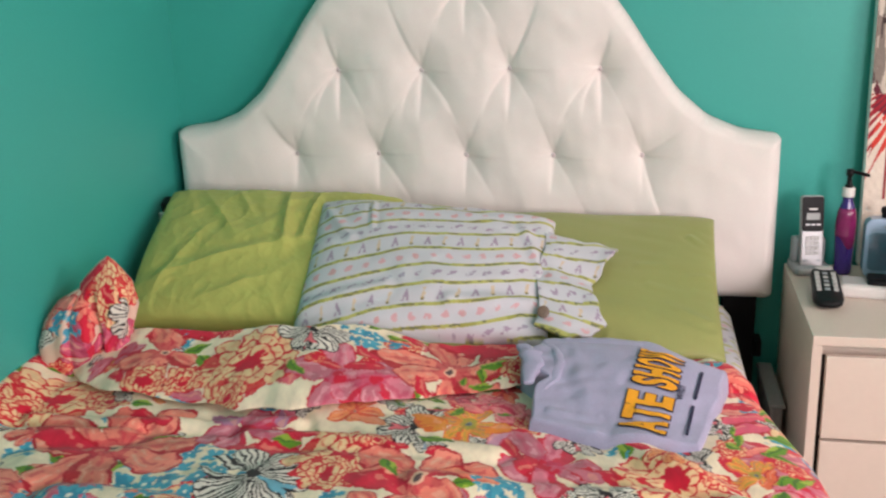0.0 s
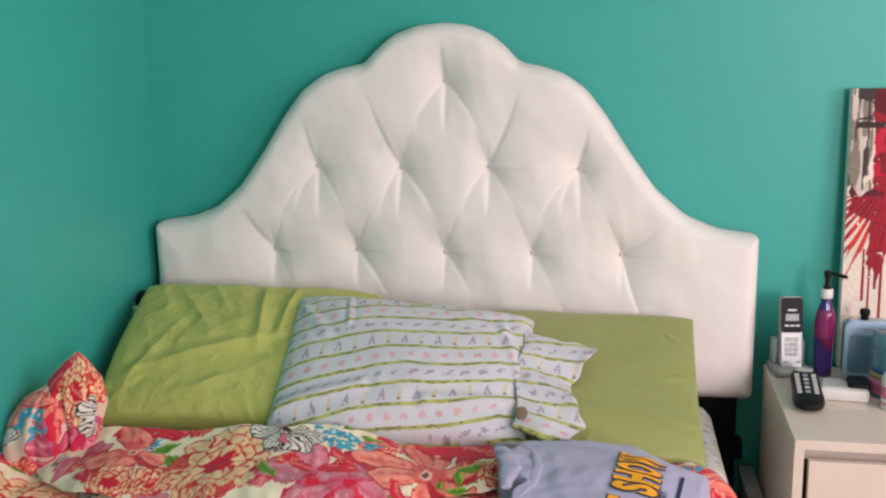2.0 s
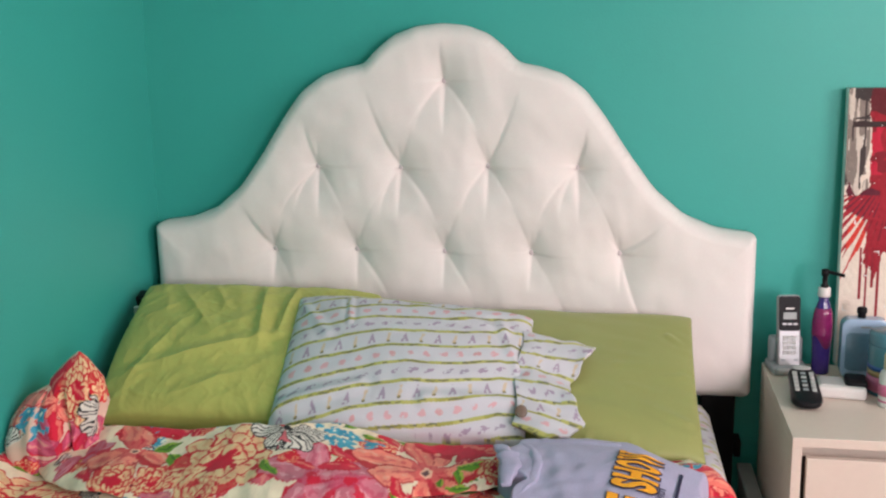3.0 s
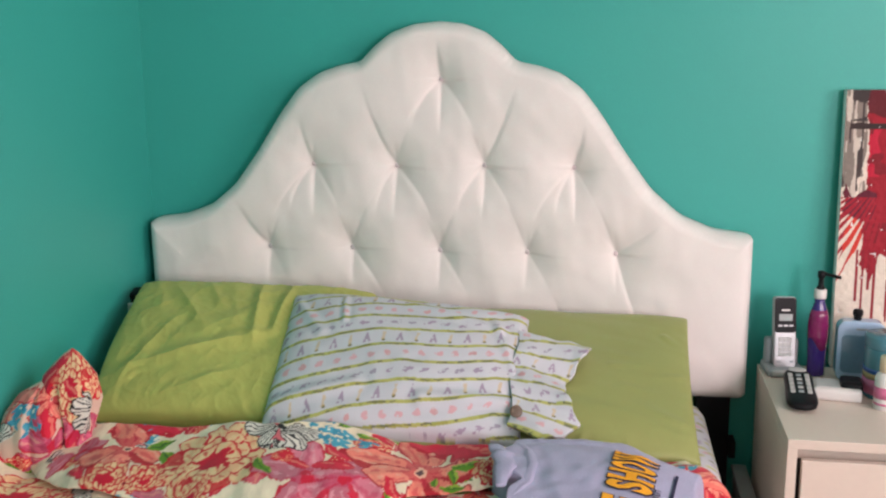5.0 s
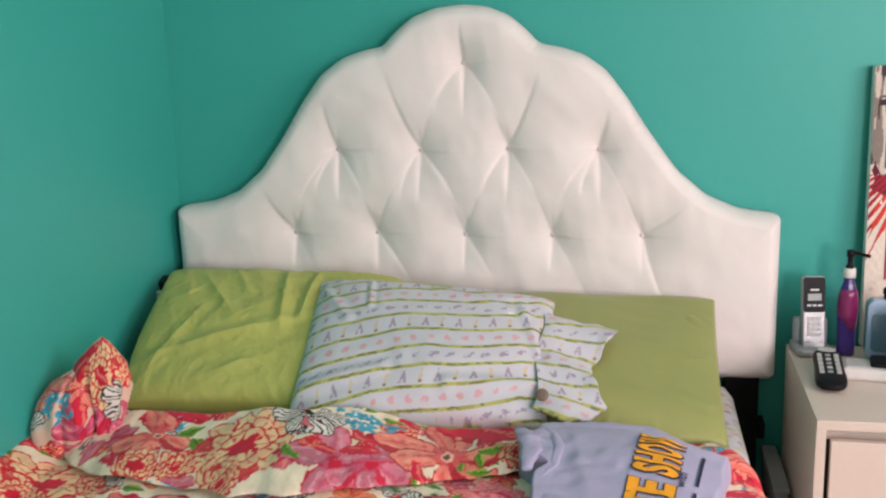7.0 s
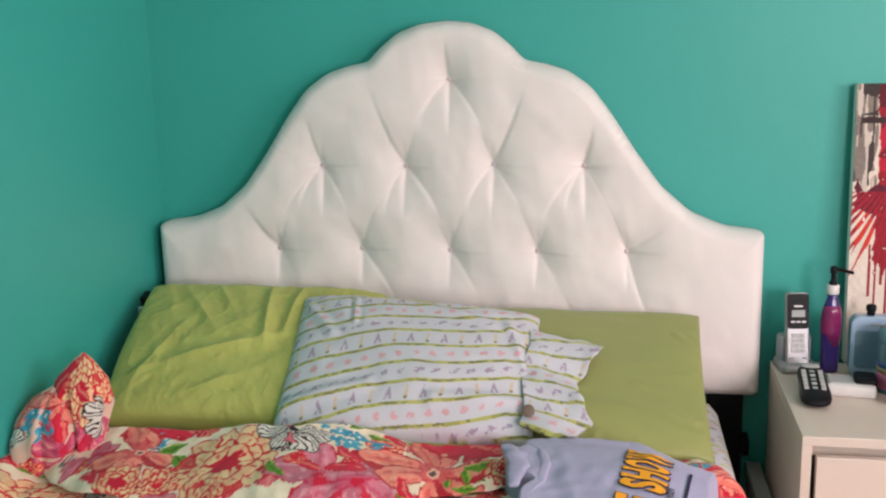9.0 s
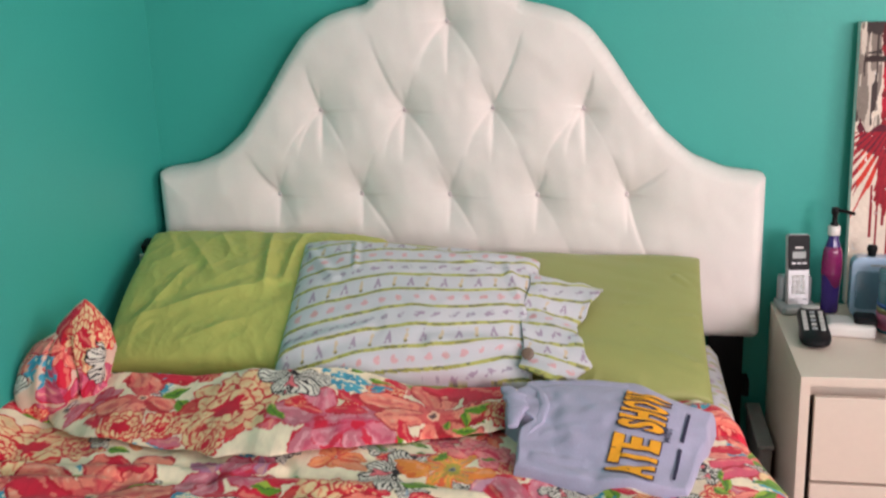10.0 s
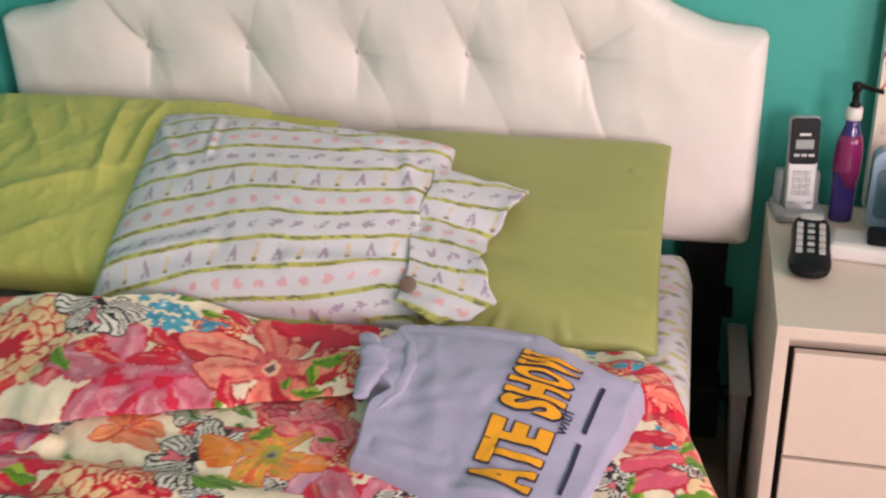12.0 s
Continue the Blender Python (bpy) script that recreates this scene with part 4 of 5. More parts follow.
    return np.clip(0.95 * p.col * brush[:, None], 0, 0.9)


def paint_corner(x, y, hood):
    """The same print on the small turned-up folds, with their shade put into its colours."""
    # ground and pinks darker than on the flat cloth, as shade in the colour
    p = Painter(x, y, lin(222, 190, 172))
    pink = dict(n=5, fill=(206, 96, 126), rim=(204, 20, 62), deep=(176, 40, 84), eye=False)
    for k in range(9):
        p.bloom(0.01 + 0.05 * k, 0.04 + 0.17 * (k % 2), 0.060, 40 * k, 5 + k % 2, **({} if k % 3 else dict(fill=(206, 96, 126), deep=(176, 40, 84), eye=False)))
    for w in (0, -0.42):
        if hood:
            p.bloom(0.33 + w, 0.02, 0.080, 60, **pink)
            p.bloom(0.27 + w, 0.06, 0.080, 20, **pink)
            p.petal(0.285 + w, 0.12, 0.075, 80, (140, 16, 54), (112, 10, 40))
            p.petal(0.26 + w, 0.20, 0.06, 100)
            p.petal(0.31 + w, 0.245, 0.05, 0)
            p.petal(0.38 + w, 0.245, 0.04, 0, (226, 60, 60))
            p.mum(0.350 + w, 0.185, 0.066, 10)
            p.petal(0.345 + w, 0.185, 0.018, 30)
            p.bloom(0.415 + w, 0.055, 0.055, 10, **pink)
            p.mum(0.430 + w, 0.205, 0.050, 10)
            p.zebra(0.408 + w, 0.130, 0.062, 180, 120, (232, 226, 216))
            p.leaf(0.310 + w, 0.105, 0.030, 100)
            p.petal(0.345 + w, 0.075, 0.03, 110, (214, 40, 80))
        else:
            p.bloom(0.38 + w, 0.11, 0.075, 30, **pink)
            p.bloom(0.33 + w, 0.03, 0.05, 10, **pink)
            p.sprig(0.315 + w, 0.185, 0.055)
            p.zebra(0.255 + w, 0.110, 0.055, 200, 240)
            p.mum(0.310 + w, 0.070, 0.026, 0)
            p.leaf(0.350 + w, 0.030, 0.032, 20)
            p.bloom(0.38 + w, 0.22, 0.05, 0, 6)
            p.petal(0.27 + w, 0.235, 0.05, 0, (226, 130, 120))
            p.petal(0.375 + w, 0.165, 0.035, 80)
    return p.col


def comforter():
    us = np.concatenate([np.arange(0, 1.78, 0.0026), np.arange(1.78, 1.95, 0.01)])
    fine = np.arange(-0.605, -1.40, -0.001)
    FU, FV = np.meshgrid(np.minimum(us, 1.49), fine)
    steps = np.hypot(0.001, np.diff(comforter_height(FU, FV), axis=0))
    length = np.concatenate([np.zeros((1, len(us))), np.cumsum(steps, 0)], 0)
    rows = 400
    near = np.stack([np.interp(np.linspace(0, length[-1, k], rows), length[:, k], fine) for k in range(len(us))], 1)
    far = np.repeat(np.arange(-1.41, -2.46, -0.01)[:, None], len(us), 1)
    V = np.concatenate([near, far], 0)
    U = np.repeat(us[None, :], len(V), 0)
    edge_x = np.interp(-V, [0.60, 0.68, 0.80, 0.95, 1.15], [1.395, 1.432, 1.468, 1.492, 1.505])
    foot_y, r = -2.10, 0.055
    hx = np.clip(U - edge_x, 0, None)
    hy = np.clip(foot_y - V, 0, None)
    ax, ay = np.clip(hx / r, 0, math.pi / 2), np.clip(hy / r, 0, math.pi / 2)
    X = np.minimum(U, edge_x) + r * np.sin(ax)
    Y = np.maximum(V, foot_y) - r * np.sin(ay)
    Z = comforter_height(np.minimum(U, edge_x + 0.02), np.maximum(V, foot_y))
    # the folded edge rolls over its crease
    s = V - 0.030 - np.interp(U, CREASE_X, CREASE_Y) - 0.006 * wave(U, 0 * U, 0.05, 4)
    Y = Y - 0.054 * smooth(0.0, 0.006, s) * np.exp(-((np.clip(s - 0.006, 0, None) / 0.022) ** 2)) * smooth(1.15, 1.0, U)
    down = r * (1 - np.cos(ax)) + np.clip(hx - r * math.pi / 2, 0, None)
    down_y = r * (1 - np.cos(ay)) + np.clip(hy - r * math.pi / 2, 0, None)
    side = np.clip(hx - 0.03, 0, None)
    X = X + side * (0.06 + 0.16 * smooth(-0.70, -1.0, V) + 0.14 * wave(0 * V, V, 0.16, 3)) + 0.03 * smooth(-0.75, -1.15, V) * smooth(0, 0.1, hx)
    Y = Y - 0.1 * np.clip(hy - 0.03, 0, None)
    Z = np.maximum(Z - down - down_y, 0.03 + 0.002 * U)
    # the print follows the cloth over its folds
    run = np.concatenate([np.zeros((1, len(us))), np.cumsum(np.hypot(np.diff(Y, axis=0), np.diff(Z, axis=0)), 0)], 0)
    cloth = -0.605 - run
    cols = paint_comforter(U.ravel(), cloth.ravel())
    nu, nv = len(us), len(V)
    top = np.stack([X, Y, Z], -1).reshape(-1, 3)
    ob = thing("comforter", "rumpled white comforter with a bright red floral print", "comforter", (0.76, -1.3, 0.45))
    cover = mesh_from("cover", top, quads(nu, nv, 0, True), PRINTED, ob, cols)
    solid = cover.modifiers.new("thickness", "SOLIDIFY")
    solid.thickness, solid.offset = 0.006, -1
    # the corner thrown up against the wall: a pointed hood, and the rolled edge beside it
    for name, cx, cy, rx, ry, low, high, lean, hood in (("turned_up_corner", 0.134, -0.768, 0.086, 0.066, 0.50, 0.738, (-0.004, 0.05), True), ("turned_back_edge", 0.060, -0.800, 0.080, 0.064, 0.47, 0.680, (0.030, 0.04), False)):
        na, nr = 200, 120
        A, H = np.meshgrid(np.linspace(0, 2 * math.pi, na), np.linspace(0, 1, nr))
        gap = lambda deg: (A - radians(deg) + math.pi) % (2 * math.pi) - math.pi
        if hood:
            R = np.interp(H, [0, 0.36, 0.56, 0.77, 0.87, 0.95, 1], [0.66, 0.72, 0.86, 0.70, 0.44, 0.22, 0.02])
            R = R * (1 - 0.42 * np.exp(-((gap(262) - 0.5 * (0.6 - H)) / 0.13) ** 2) * smooth(0.80, 0.55, H))
            R = R * (1 - 0.30 * np.exp(-(gap(356) / 0.20) ** 2) * np.exp(-((H - 0.50) / 0.11) ** 2))
            R = R * (1 + 0.10 * np.exp(-(gap(318) / 0.30) ** 2)) * (1 - 0.12 * np.abs(np.sin(2.5 * A + 3 * H)) * (1 - H)) * (1 - 0.10 * np.abs(np.sin(6 * A - 5 * H)) ** 0.5 * smooth(1.0, 0.5, H))
        else:
            R = np.interp(H, [0, 0.2, 0.47, 0.7, 0.88, 1], [0.50, 0.80, 1.0, 0.90, 0.60, 0.08])
            R = R * (1 - 0.14 * np.abs(np.sin(2 * A + 2.6 * H + 0.4)) ** 0.6) * (1 - 0.20 * np.exp(-((gap(285) + 0.7 * (H - 0.5)) / 0.12) ** 2)) * (1 + 0.04 * np.sin(9 * A + 5 * H))
        X = cx + rx * R * np.cos(A) + lean[0] * H ** 2
        Y = cy + ry * R * np.sin(A) + lean[1] * H ** 2
        Z = low + (high - low) * H + 0.008 * wave(X, Y, 0.04, 3) * (1 - H)
        X = np.maximum(X, 0.004)
        c = paint_corner(0.42 * A.ravel() / (2 * math.pi), 0.26 * H.ravel(), hood)
        mesh_from(name, np.stack([X, Y, Z], -1).reshape(-1, 3), quads(na, nr), PRINTED, ob, c)
    return ob


comforter()


# ---- sweatshirt ----
def shirt_height(x, y):
    lie = 0.580 - 0.070 * smooth(-0.76, -1.02, y) - 0.040 * smooth(1.30, 1.46, x) + 0.0040 * wave(x, y, 0.08, 4) + 0.0022 * wave(x * 0.8 + y, y - x, 0.035, 5)
    under = comforter_height(x, y) + 0.008
    d = lie - under
    return under + 0.5 * (d + np.sqrt(d * d + 0.020 ** 2))


def sweatshirt():
    ob = thing("sweatshirt", "folded blue-grey sweatshirt with yellow lettering on the comforter", "sweatshirt", (1.23, -0.87, 0.55))
    nu, nv = 170, 160
    U, V = np.meshgrid(np.linspace(0, 1, nu), np.linspace(0, 1, nv))
    TL, TR, BR, BL = (np.array(p) for p in ((1.066, -0.712), (1.440, -0.764), (1.368, -1.008), (1.064, -0.962)))
    P = (BL * (1 - U[..., None]) + BR * U[..., None]) * (1 - V[..., None]) + (TL * (1 - U[..., None]) + TR * U[..., None]) * V[..., None]
    X, Y = P[..., 0], P[..., 1]
    rim = np.minimum(np.minimum(U, 1 - U), np.minimum(V, 1 - V))
    Y = Y + 0.036 * np.sin(np.pi * np.clip(U * 1.12, 0, 1)) * V + 0.008 * wave(X, Y, 0.07, 6) - 0.020 * np.sin(np.pi * U) * (1 - V)
    X = X - 0.035 * np.exp(-(((V - 0.72) / 0.15) ** 2)) * (1 - U) ** 2 + 0.028 * np.exp(-(((V - 0.45) / 0.07) ** 2)) * (1 - U) ** 3 + 0.006 * wave(X, Y, 0.05, 7)
    Z = shirt_height(X, Y)
    # collar folds, and soft pleats that run towards it
    for a, b, d, w in (((1.05, -0.75), (1.11, -0.77), 0.002, 0.010), ((1.04, -0.79), (1.12, -0.80), 0.0025, 0.010), ((1.05, -0.835), (1.10, -0.86), 0.003, 0.010), ((1.09, -0.93), (1.19, -0.99), 0.004, 0.014), ((1.13, -0.74), (1.17, -0.90), 0.004, 0.016), ((1.10, -0.94), (1.19, -0.950), 0.004, 0.008), ((1.12, -0.88), (1.22, -0.86), 0.003, 0.010), ((1.12, -0.715), (1.26, -0.725), 0.004, 0.008)):
        dd, t = segment_distance(X, Y, a, b)
        Z = Z + 0.5 * d * np.exp(-((dd / w) ** 2)) - 0.3 * d * np.exp(-(((dd - 1.7 * w) / w) ** 2))
    drop = 1 - np.sqrt(np.clip(1 - (1 - np.clip(rim / 0.028, 0, 1)) ** 2, 0, 1))
    low = np.minimum(comforter_height(X, Y) + 0.001, Z)
    Zt = Z * (1 - drop) + low * drop
    top = np.stack([X, Y, Zt], -1).reshape(-1, 3)
    under = np.stack([X, Y, np.minimum(low - 0.004, Zt - 0.006)], -1).reshape(-1, 3)
    n = nu * nv
    ring = np.concatenate([np.arange(nu), np.arange(1, nv) * nu + nu - 1, (nv - 1) * nu + np.arange(nu - 2, -1, -1), np.arange(nv - 2, 0, -1) * nu])
    nxt = np.roll(ring, -1)
    faces = np.concatenate([quads(nu, nv), quads(nu, nv, n, True), np.stack([nxt, ring, ring + n, nxt + n], -1)])
    mesh_from("body", np.concatenate([top, under]), faces, JERSEY, ob)
    return ob


def flat_text(body, offset=0.0):
    """The outline of words as a flat mesh, spread over 0..1 both ways."""
    cu = bpy.data.curves.new("words", "FONT")
    cu.body, cu.size, cu.offset, cu.resolution_u = body, 1.0, offset, 3
    tmp = new("words", cu)
    bpy.context.view_layer.update()
    me = bpy.data.meshes.new_from_object(tmp.evaluated_get(bpy.context.evaluated_depsgraph_get()))
    bpy.data.objects.remove(tmp)
    bm = bmesh.new()
    bm.from_mesh(me)
    bpy.data.meshes.remove(me)
    return bm


def lay_words(ob, name, bm, box_, start, end, height, mat, lift, label=""):
    """Lays flat words on the shirt along start..end, their tops to the left of the line."""
    x0, x1, y0, y1 = box_
    bmesh.ops.triangulate(bm, faces=bm.faces)
    for _ in range(4):
        bmesh.ops.subdivide_edges(bm, edges=[e for e in bm.edges if e.calc_length() > 0.06], cuts=1)
        bmesh.ops.triangulate(bm, faces=bm.faces)
    sx, sy = end[0] - start[0], end[1] - start[1]
    length = math.hypot(sx, sy)
    ex, ey = sx / length, sy / length
    for v in bm.verts:
        a, b = (v.co.x - x0) / (x1 - x0) * length, (v.co.y - y0) / (y1 - y0) * height
        x, y = start[0] + ex * a - ey * b, start[1] + ey * a + ex * b
        v.co = (x, y, float(shirt_height(np.array([x]), np.array([y]))[0]) + lift)
    for f in bm.faces:
        f.normal_update()
        if f.normal.z < 0:
            f.normal_flip()
    return part(name, bm, mat, ob, label)


def extent(bm):
    xs, ys = [v.co.x for v in bm.verts], [v.co.y for v in bm.verts]
    return min(xs), max(xs), min(ys), max(ys)


shirt = sweatshirt()


def cloth_roll(ob, name, pts, wide, tall, label):
    """A soft roll of jersey that follows a bent line on the shirt."""
    bm = bmesh.new()
    rings, n, q = [], 60, 16
    for k in range(n + 1):
        t = k / n * (len(pts) - 1)
        i = min(int(t), len(pts) - 2)
        f = t - i
        f = f * f * (3 - 2 * f)
        x, y = (pts[i][a] * (1 - f) + pts[i + 1][a] * f for a in (0, 1))
        dx, dy = pts[-1][0] - pts[0][0], pts[-1][1] - pts[0][1]
        d = math.hypot(dx, dy)
        z = float(shirt_height(np.array([x]), np.array([y]))[0]) - 0.002
        w = wide * (0.90 + 0.10 * math.sin(k * 0.33) + 0.04 * math.sin(k * 0.8)) * math.sin(math.pi * (k + 1.5) / (n + 3)) ** 0.5
        ring = []
        for m in range(q):
            a = 2 * math.pi * m / q
            g = 1 + 0.08 * math.sin(3 * a + k * 0.16) + 0.05 * math.sin(5 * a - k * 0.22)
            ring.append(bm.verts.new((x + dy / d * w * g * math.cos(a), y - dx / d * w * g * math.cos(a), z + tall * w / wide * g * math.sin(a))))
        rings.append(ring)
    for a, b in zip(rings, rings[1:]):
        for m in range(q):
            bm.faces.new((a[m], a[(m + 1) % q], b[(m + 1) % q], b[m]))
    bm.faces.new(rings[0][::-1])
    bm.faces.new(rings[-1])
    bmesh.ops.recalc_face_normals(bm, faces=bm.faces)
    part(name, bm, JERSEY, ob, label, smooth=True)


cloth_roll(shirt, "collar", [(1.075, -0.725), (1.100, -0.760), (1.112, -0.810), (1.104, -0.860), (1.082, -0.895)], 0.011, 0.0045, "ribbed blue-grey collar")
cloth_roll(shirt, "sleeve", [(1.030, -0.745), (1.050, -0.780), (1.062, -0.825), (1.056, -0.875)], 0.024, 0.010, "bunched blue-grey sleeve")

# each letter sits in its own slot along the line, with slab feet
SLOTS = [("A", 0.00, 0.158), ("T", 0.162, 0.145), ("E", 0.322, 0.128), ("S", 0.525, 0.098), ("H", 0.636, 0.106), ("O", 0.755, 0.095), ("W", 0.858, 0.142)]
SLABS = {"A": [(0.0, 0.0), (0.68, 0.0)], "T": [(0.34, 0.0), (-0.02, 0.78), (0.78, 0.78)], "H": [(-0.04, 0.0), (0.68, 0.0), (-0.04, 0.88), (0.68, 0.88)], "W": [(-0.04, 0.88), (0.70, 0.88)], "E": [(-0.06, 0.0), (-0.06, 0.88)]}


def letter(ob, char, at, wide, grow, mat, lift, label):
    bm = flat_text(char, 0.045)
    x0, x1, y0, y1 = extent(bm)
    for v in bm.verts:
        v.co = ((v.co.x - x0) / (x1 - x0), (v.co.y - y0) / (y1 - y0), 0)
    for sx, sy in SLABS.get(char, []):
        corners = [(sx, sy), (sx + 0.34, sy), (sx + 0.34, sy + 0.12), (sx, sy + 0.12)]
        bm.faces.new([bm.verts.new((a, b, 0.0)) for a, b in corners])
    if grow:
        bmesh.ops.remove_doubles(bm, verts=bm.verts, dist=1e-4)
        rim = [e for e in bm.edges if len(e.link_faces) == 1]
        push = {}
        for e in rim:
            f = e.link_faces[0]
            c = f.calc_center_median()
            mid = (e.verts[0].co + e.verts[1].co) / 2
            d = e.verts[1].co - e.verts[0].co
            n = Vector((d.y, -d.x, 0))
            if n.dot(mid - c) < 0:
                n = -n
            if n.length > 1e-6:
                n.normalize()
                for v in e.verts:
                    push[v] = push.get(v, Vector((0, 0, 0))) + n
        for v, n in push.items():
            if n.length > 1e-6:
                n = n.normalized()
                v.co += Vector((n.x * grow / (wide * 0.235), n.y * grow / 0.090, 0))
    for v in bm.verts:
        v.co.x = at + wide * v.co.x
    lay_words(ob, "letter_edge" if grow else "letter", bm, (0, 1, 0, 1), (1.310, -1.004), (1.354, -0.780), 0.086, mat, lift, label)


for char, at, wide in SLOTS:
    letter(shirt, char, at, wide, 0.0, GOLD_PRINT, 0.0042, "yellow-orange capital letter")
    letter(shirt, char, at, wide, 0.0032, NAVY_PRINT, 0.0030, "navy edge round a letter")
words = flat_text("with", 0.01)
lay_words(shirt, "small_word", words, extent(words), (1.344, -0.905), (1.352, -0.865), 0.018, NAVY_PRINT, 0.004, "small navy word")
for a, b in (((1.350, -0.992), (1.366, -0.908)), ((1.370, -0.890), (1.388, -0.805))):
    words = flat_text("-", 0.0)
    lay_words(shirt, "script_bar", words, extent(words), a, b, 0.0055, NAVY_PRINT, 0.004, "navy handwriting bar")


# ---- nightstand ----
def nightstand():
    x0, x1, y0, y1, h = 1.632, 2.038, -0.570, -0.060, 0.55
    ob = thing("nightstand", "white laminate two-drawer nightstand beside the bed", "nightstand", ((x0 + x1) / 2, (y0 + y1) / 2, 0))
    part("top", box(x0, x1, y0, y1, h - 0.021, h, 0.0015), LAMINATE, ob)
    part("side_panel", box(x0, x0 + 0.020, y0 + 0.001, y1, 0, h - 0.0212, 0.001), LAMINATE, ob)
    part("side_panel", box(x1 - 0.020, x1, y0 + 0.001, y1, 0, h - 0.0212, 0.001), LAMINATE, ob)
    part("back_panel", box(x0 + 0.02, x1 - 0.02, y1 - 0.008, y1, 0.01, h - 0.022), LAMINATE, ob)
    part("rail", box(x0 + 0.0202, x1 - 0.0202, y0 + 0.048, y0 + 0.060, h - 0.060, h - 0.0215, 0.001), LAMINATE, ob)
    # added board, coloured dark so the gaps round the drawers read as shaded
    part("gap_shade_board", box(x0 + 0.0205, x1 - 0.0205, y0 + 0.060, y0 + 0.068, 0.03, h - 0.061), DARK_GAP, ob, "dark board added as the shade behind the drawers")
    for z0, z1 in ((0.3145, 0.5045), (0.105, 0.3065)):
        part("drawer_front", box(x0 + 0.0305, x1 - 0.0305, y0 + 0.0005, y0 + 0.0185, z0, z1, 0.0015), LAMINATE, ob)
    part("plinth", box(x0 + 0.0202, x1 - 0.0202, y0 + 0.02, y0 + 0.036, 0.0, 0.095, 0.001), LAMINATE, ob)
    ob.matrix_world = ob.matrix_world @ pose(0, 0, 0, 0, 0, -1.0)
    return ob


nightstand()
TOP = 0.55


def phone():
    ob = thing("cordless_phone", "silver cordless phone standing in its charging base", "phone", (1.692, -0.125, TOP), 6)
    m = pose(1.687, -0.118, TOP, 0, 0, 6)
    part("charging_base", moved(box(-0.044, 0.044, -0.045, 0.045, 0, 0.022, 0.008), m), GREY_PLASTIC, ob, smooth=True)
    part("base_front", moved(box(-0.036, 0.036, -0.049, -0.030, 0.004, 0.020, 0.005), m), SILVER, ob, smooth=True)
    part("cradle", moved(box(-0.040, 0.040, 0.004, 0.040, 0.015, 0.085, 0.010), m), GREY_PLASTIC, ob, smooth=True)
    hm = m @ pose(0, -0.012, 0.016, -9)
    handset = part("handset", moved(rounded_slab(0.053, 0.177, 0.024, 0.008), hm), SILVER, ob, "silver handset", smooth=False)
    part("earpiece_panel", moved(rounded_slab(0.0515, 0.086, 0.006, 0.007, bevel=0.001), hm @ pose(0, -0.0120, 0.089)), BLACK_PLASTIC, handset)
    part("screen", moved(box(-0.016, 0.016, -0.0158, -0.0148, 0.118, 0.135), hm), LCD, handset)
    part("maker_bar", moved(box(-0.010, 0.010, -0.0158, -0.0148, 0.1425, 0.1465), hm), WHITE_PLASTIC, handset)
    for k in range(3):
        part("soft_key", moved(box(-0.018 + 0.013 * k, -0.008 + 0.013 * k, -0.0165, -0.0145, 0.104, 0.1085, 0.0005), hm), SILVER, handset)
    for r in range(4):
        for c in range(3):
            part("key", moved(box(-0.0165 + 0.0115 * c, -0.0075 + 0.0115 * c, -0.0142, -0.0118, 0.030 + 0.0125 * r, 0.0395 + 0.0125 * r, 0.0008), hm), KEY_GREY, handset)
    for x in (-0.016, 0.016):
        part("side_key", moved(box(x - 0.005, x + 0.005, -0.0142, -0.0118, 0.014, 0.019, 0.0008), hm), GREY_PLASTIC, handset)


def pump_bottle():
    ob = thing("pump_bottle", "purple pump bottle with a magenta label on the nightstand", "bottle", (1.764, -0.130, TOP))
    m = pose(1.764, -0.130, TOP)
    body = [(0.0195, 0), (0.0215, 0.004), (0.0215, 0.05), (0.0240, 0.10), (0.0240, 0.13), (0.0215, 0.155), (0.0150, 0.178), (0.0120, 0.186), (0.0120, 0.196)]
    part("body", moved(lathe(body, 32, 1.0, 0.72), m), PURPLE, ob, smooth=True)
    label = lathe([(0.0236, 0.082), (0.0247, 0.102), (0.0247, 0.129), (0.0222, 0.154), (0.0188, 0.167)], 32, 1.005, 0.73)
    for v in label.verts:
        if v.co.z < 0.09:
            v.co.z += 0.016 * math.sin(2.0 * math.atan2(v.co.y, v.co.x) + 0.6)
    part("label", moved(label, m), MAGENTA, ob, smooth=True)
    part("collar", moved(lathe([(0.0135, 0.196), (0.0145, 0.198), (0.0145, 0.217), (0.0125, 0.219)], 24), m), WHITE_PLASTIC, ob, "pale collar", smooth=True)
    pump = part("pump", moved(lathe([(0.009, 0.219), (0.010, 0.224), (0.0065, 0.228), (0.006, 0.246), (0.009, 0.248), (0.009, 0.262), (0.006, 0.264)], 20), m), BLACK_PLASTIC, ob, "black pump head", smooth=True)
    bm = box(0.004, 0.046, -0.004, 0.004, 0.254, 0.262, 0.002)
    for v in bm.verts:
        v.co.z -= 0.006 * max(0, v.co.x / 0.046) ** 2
    part("spout", moved(bm, m @ pose(0, 0, 0, 0, 0, -25)), BLACK_PLASTIC, pump)


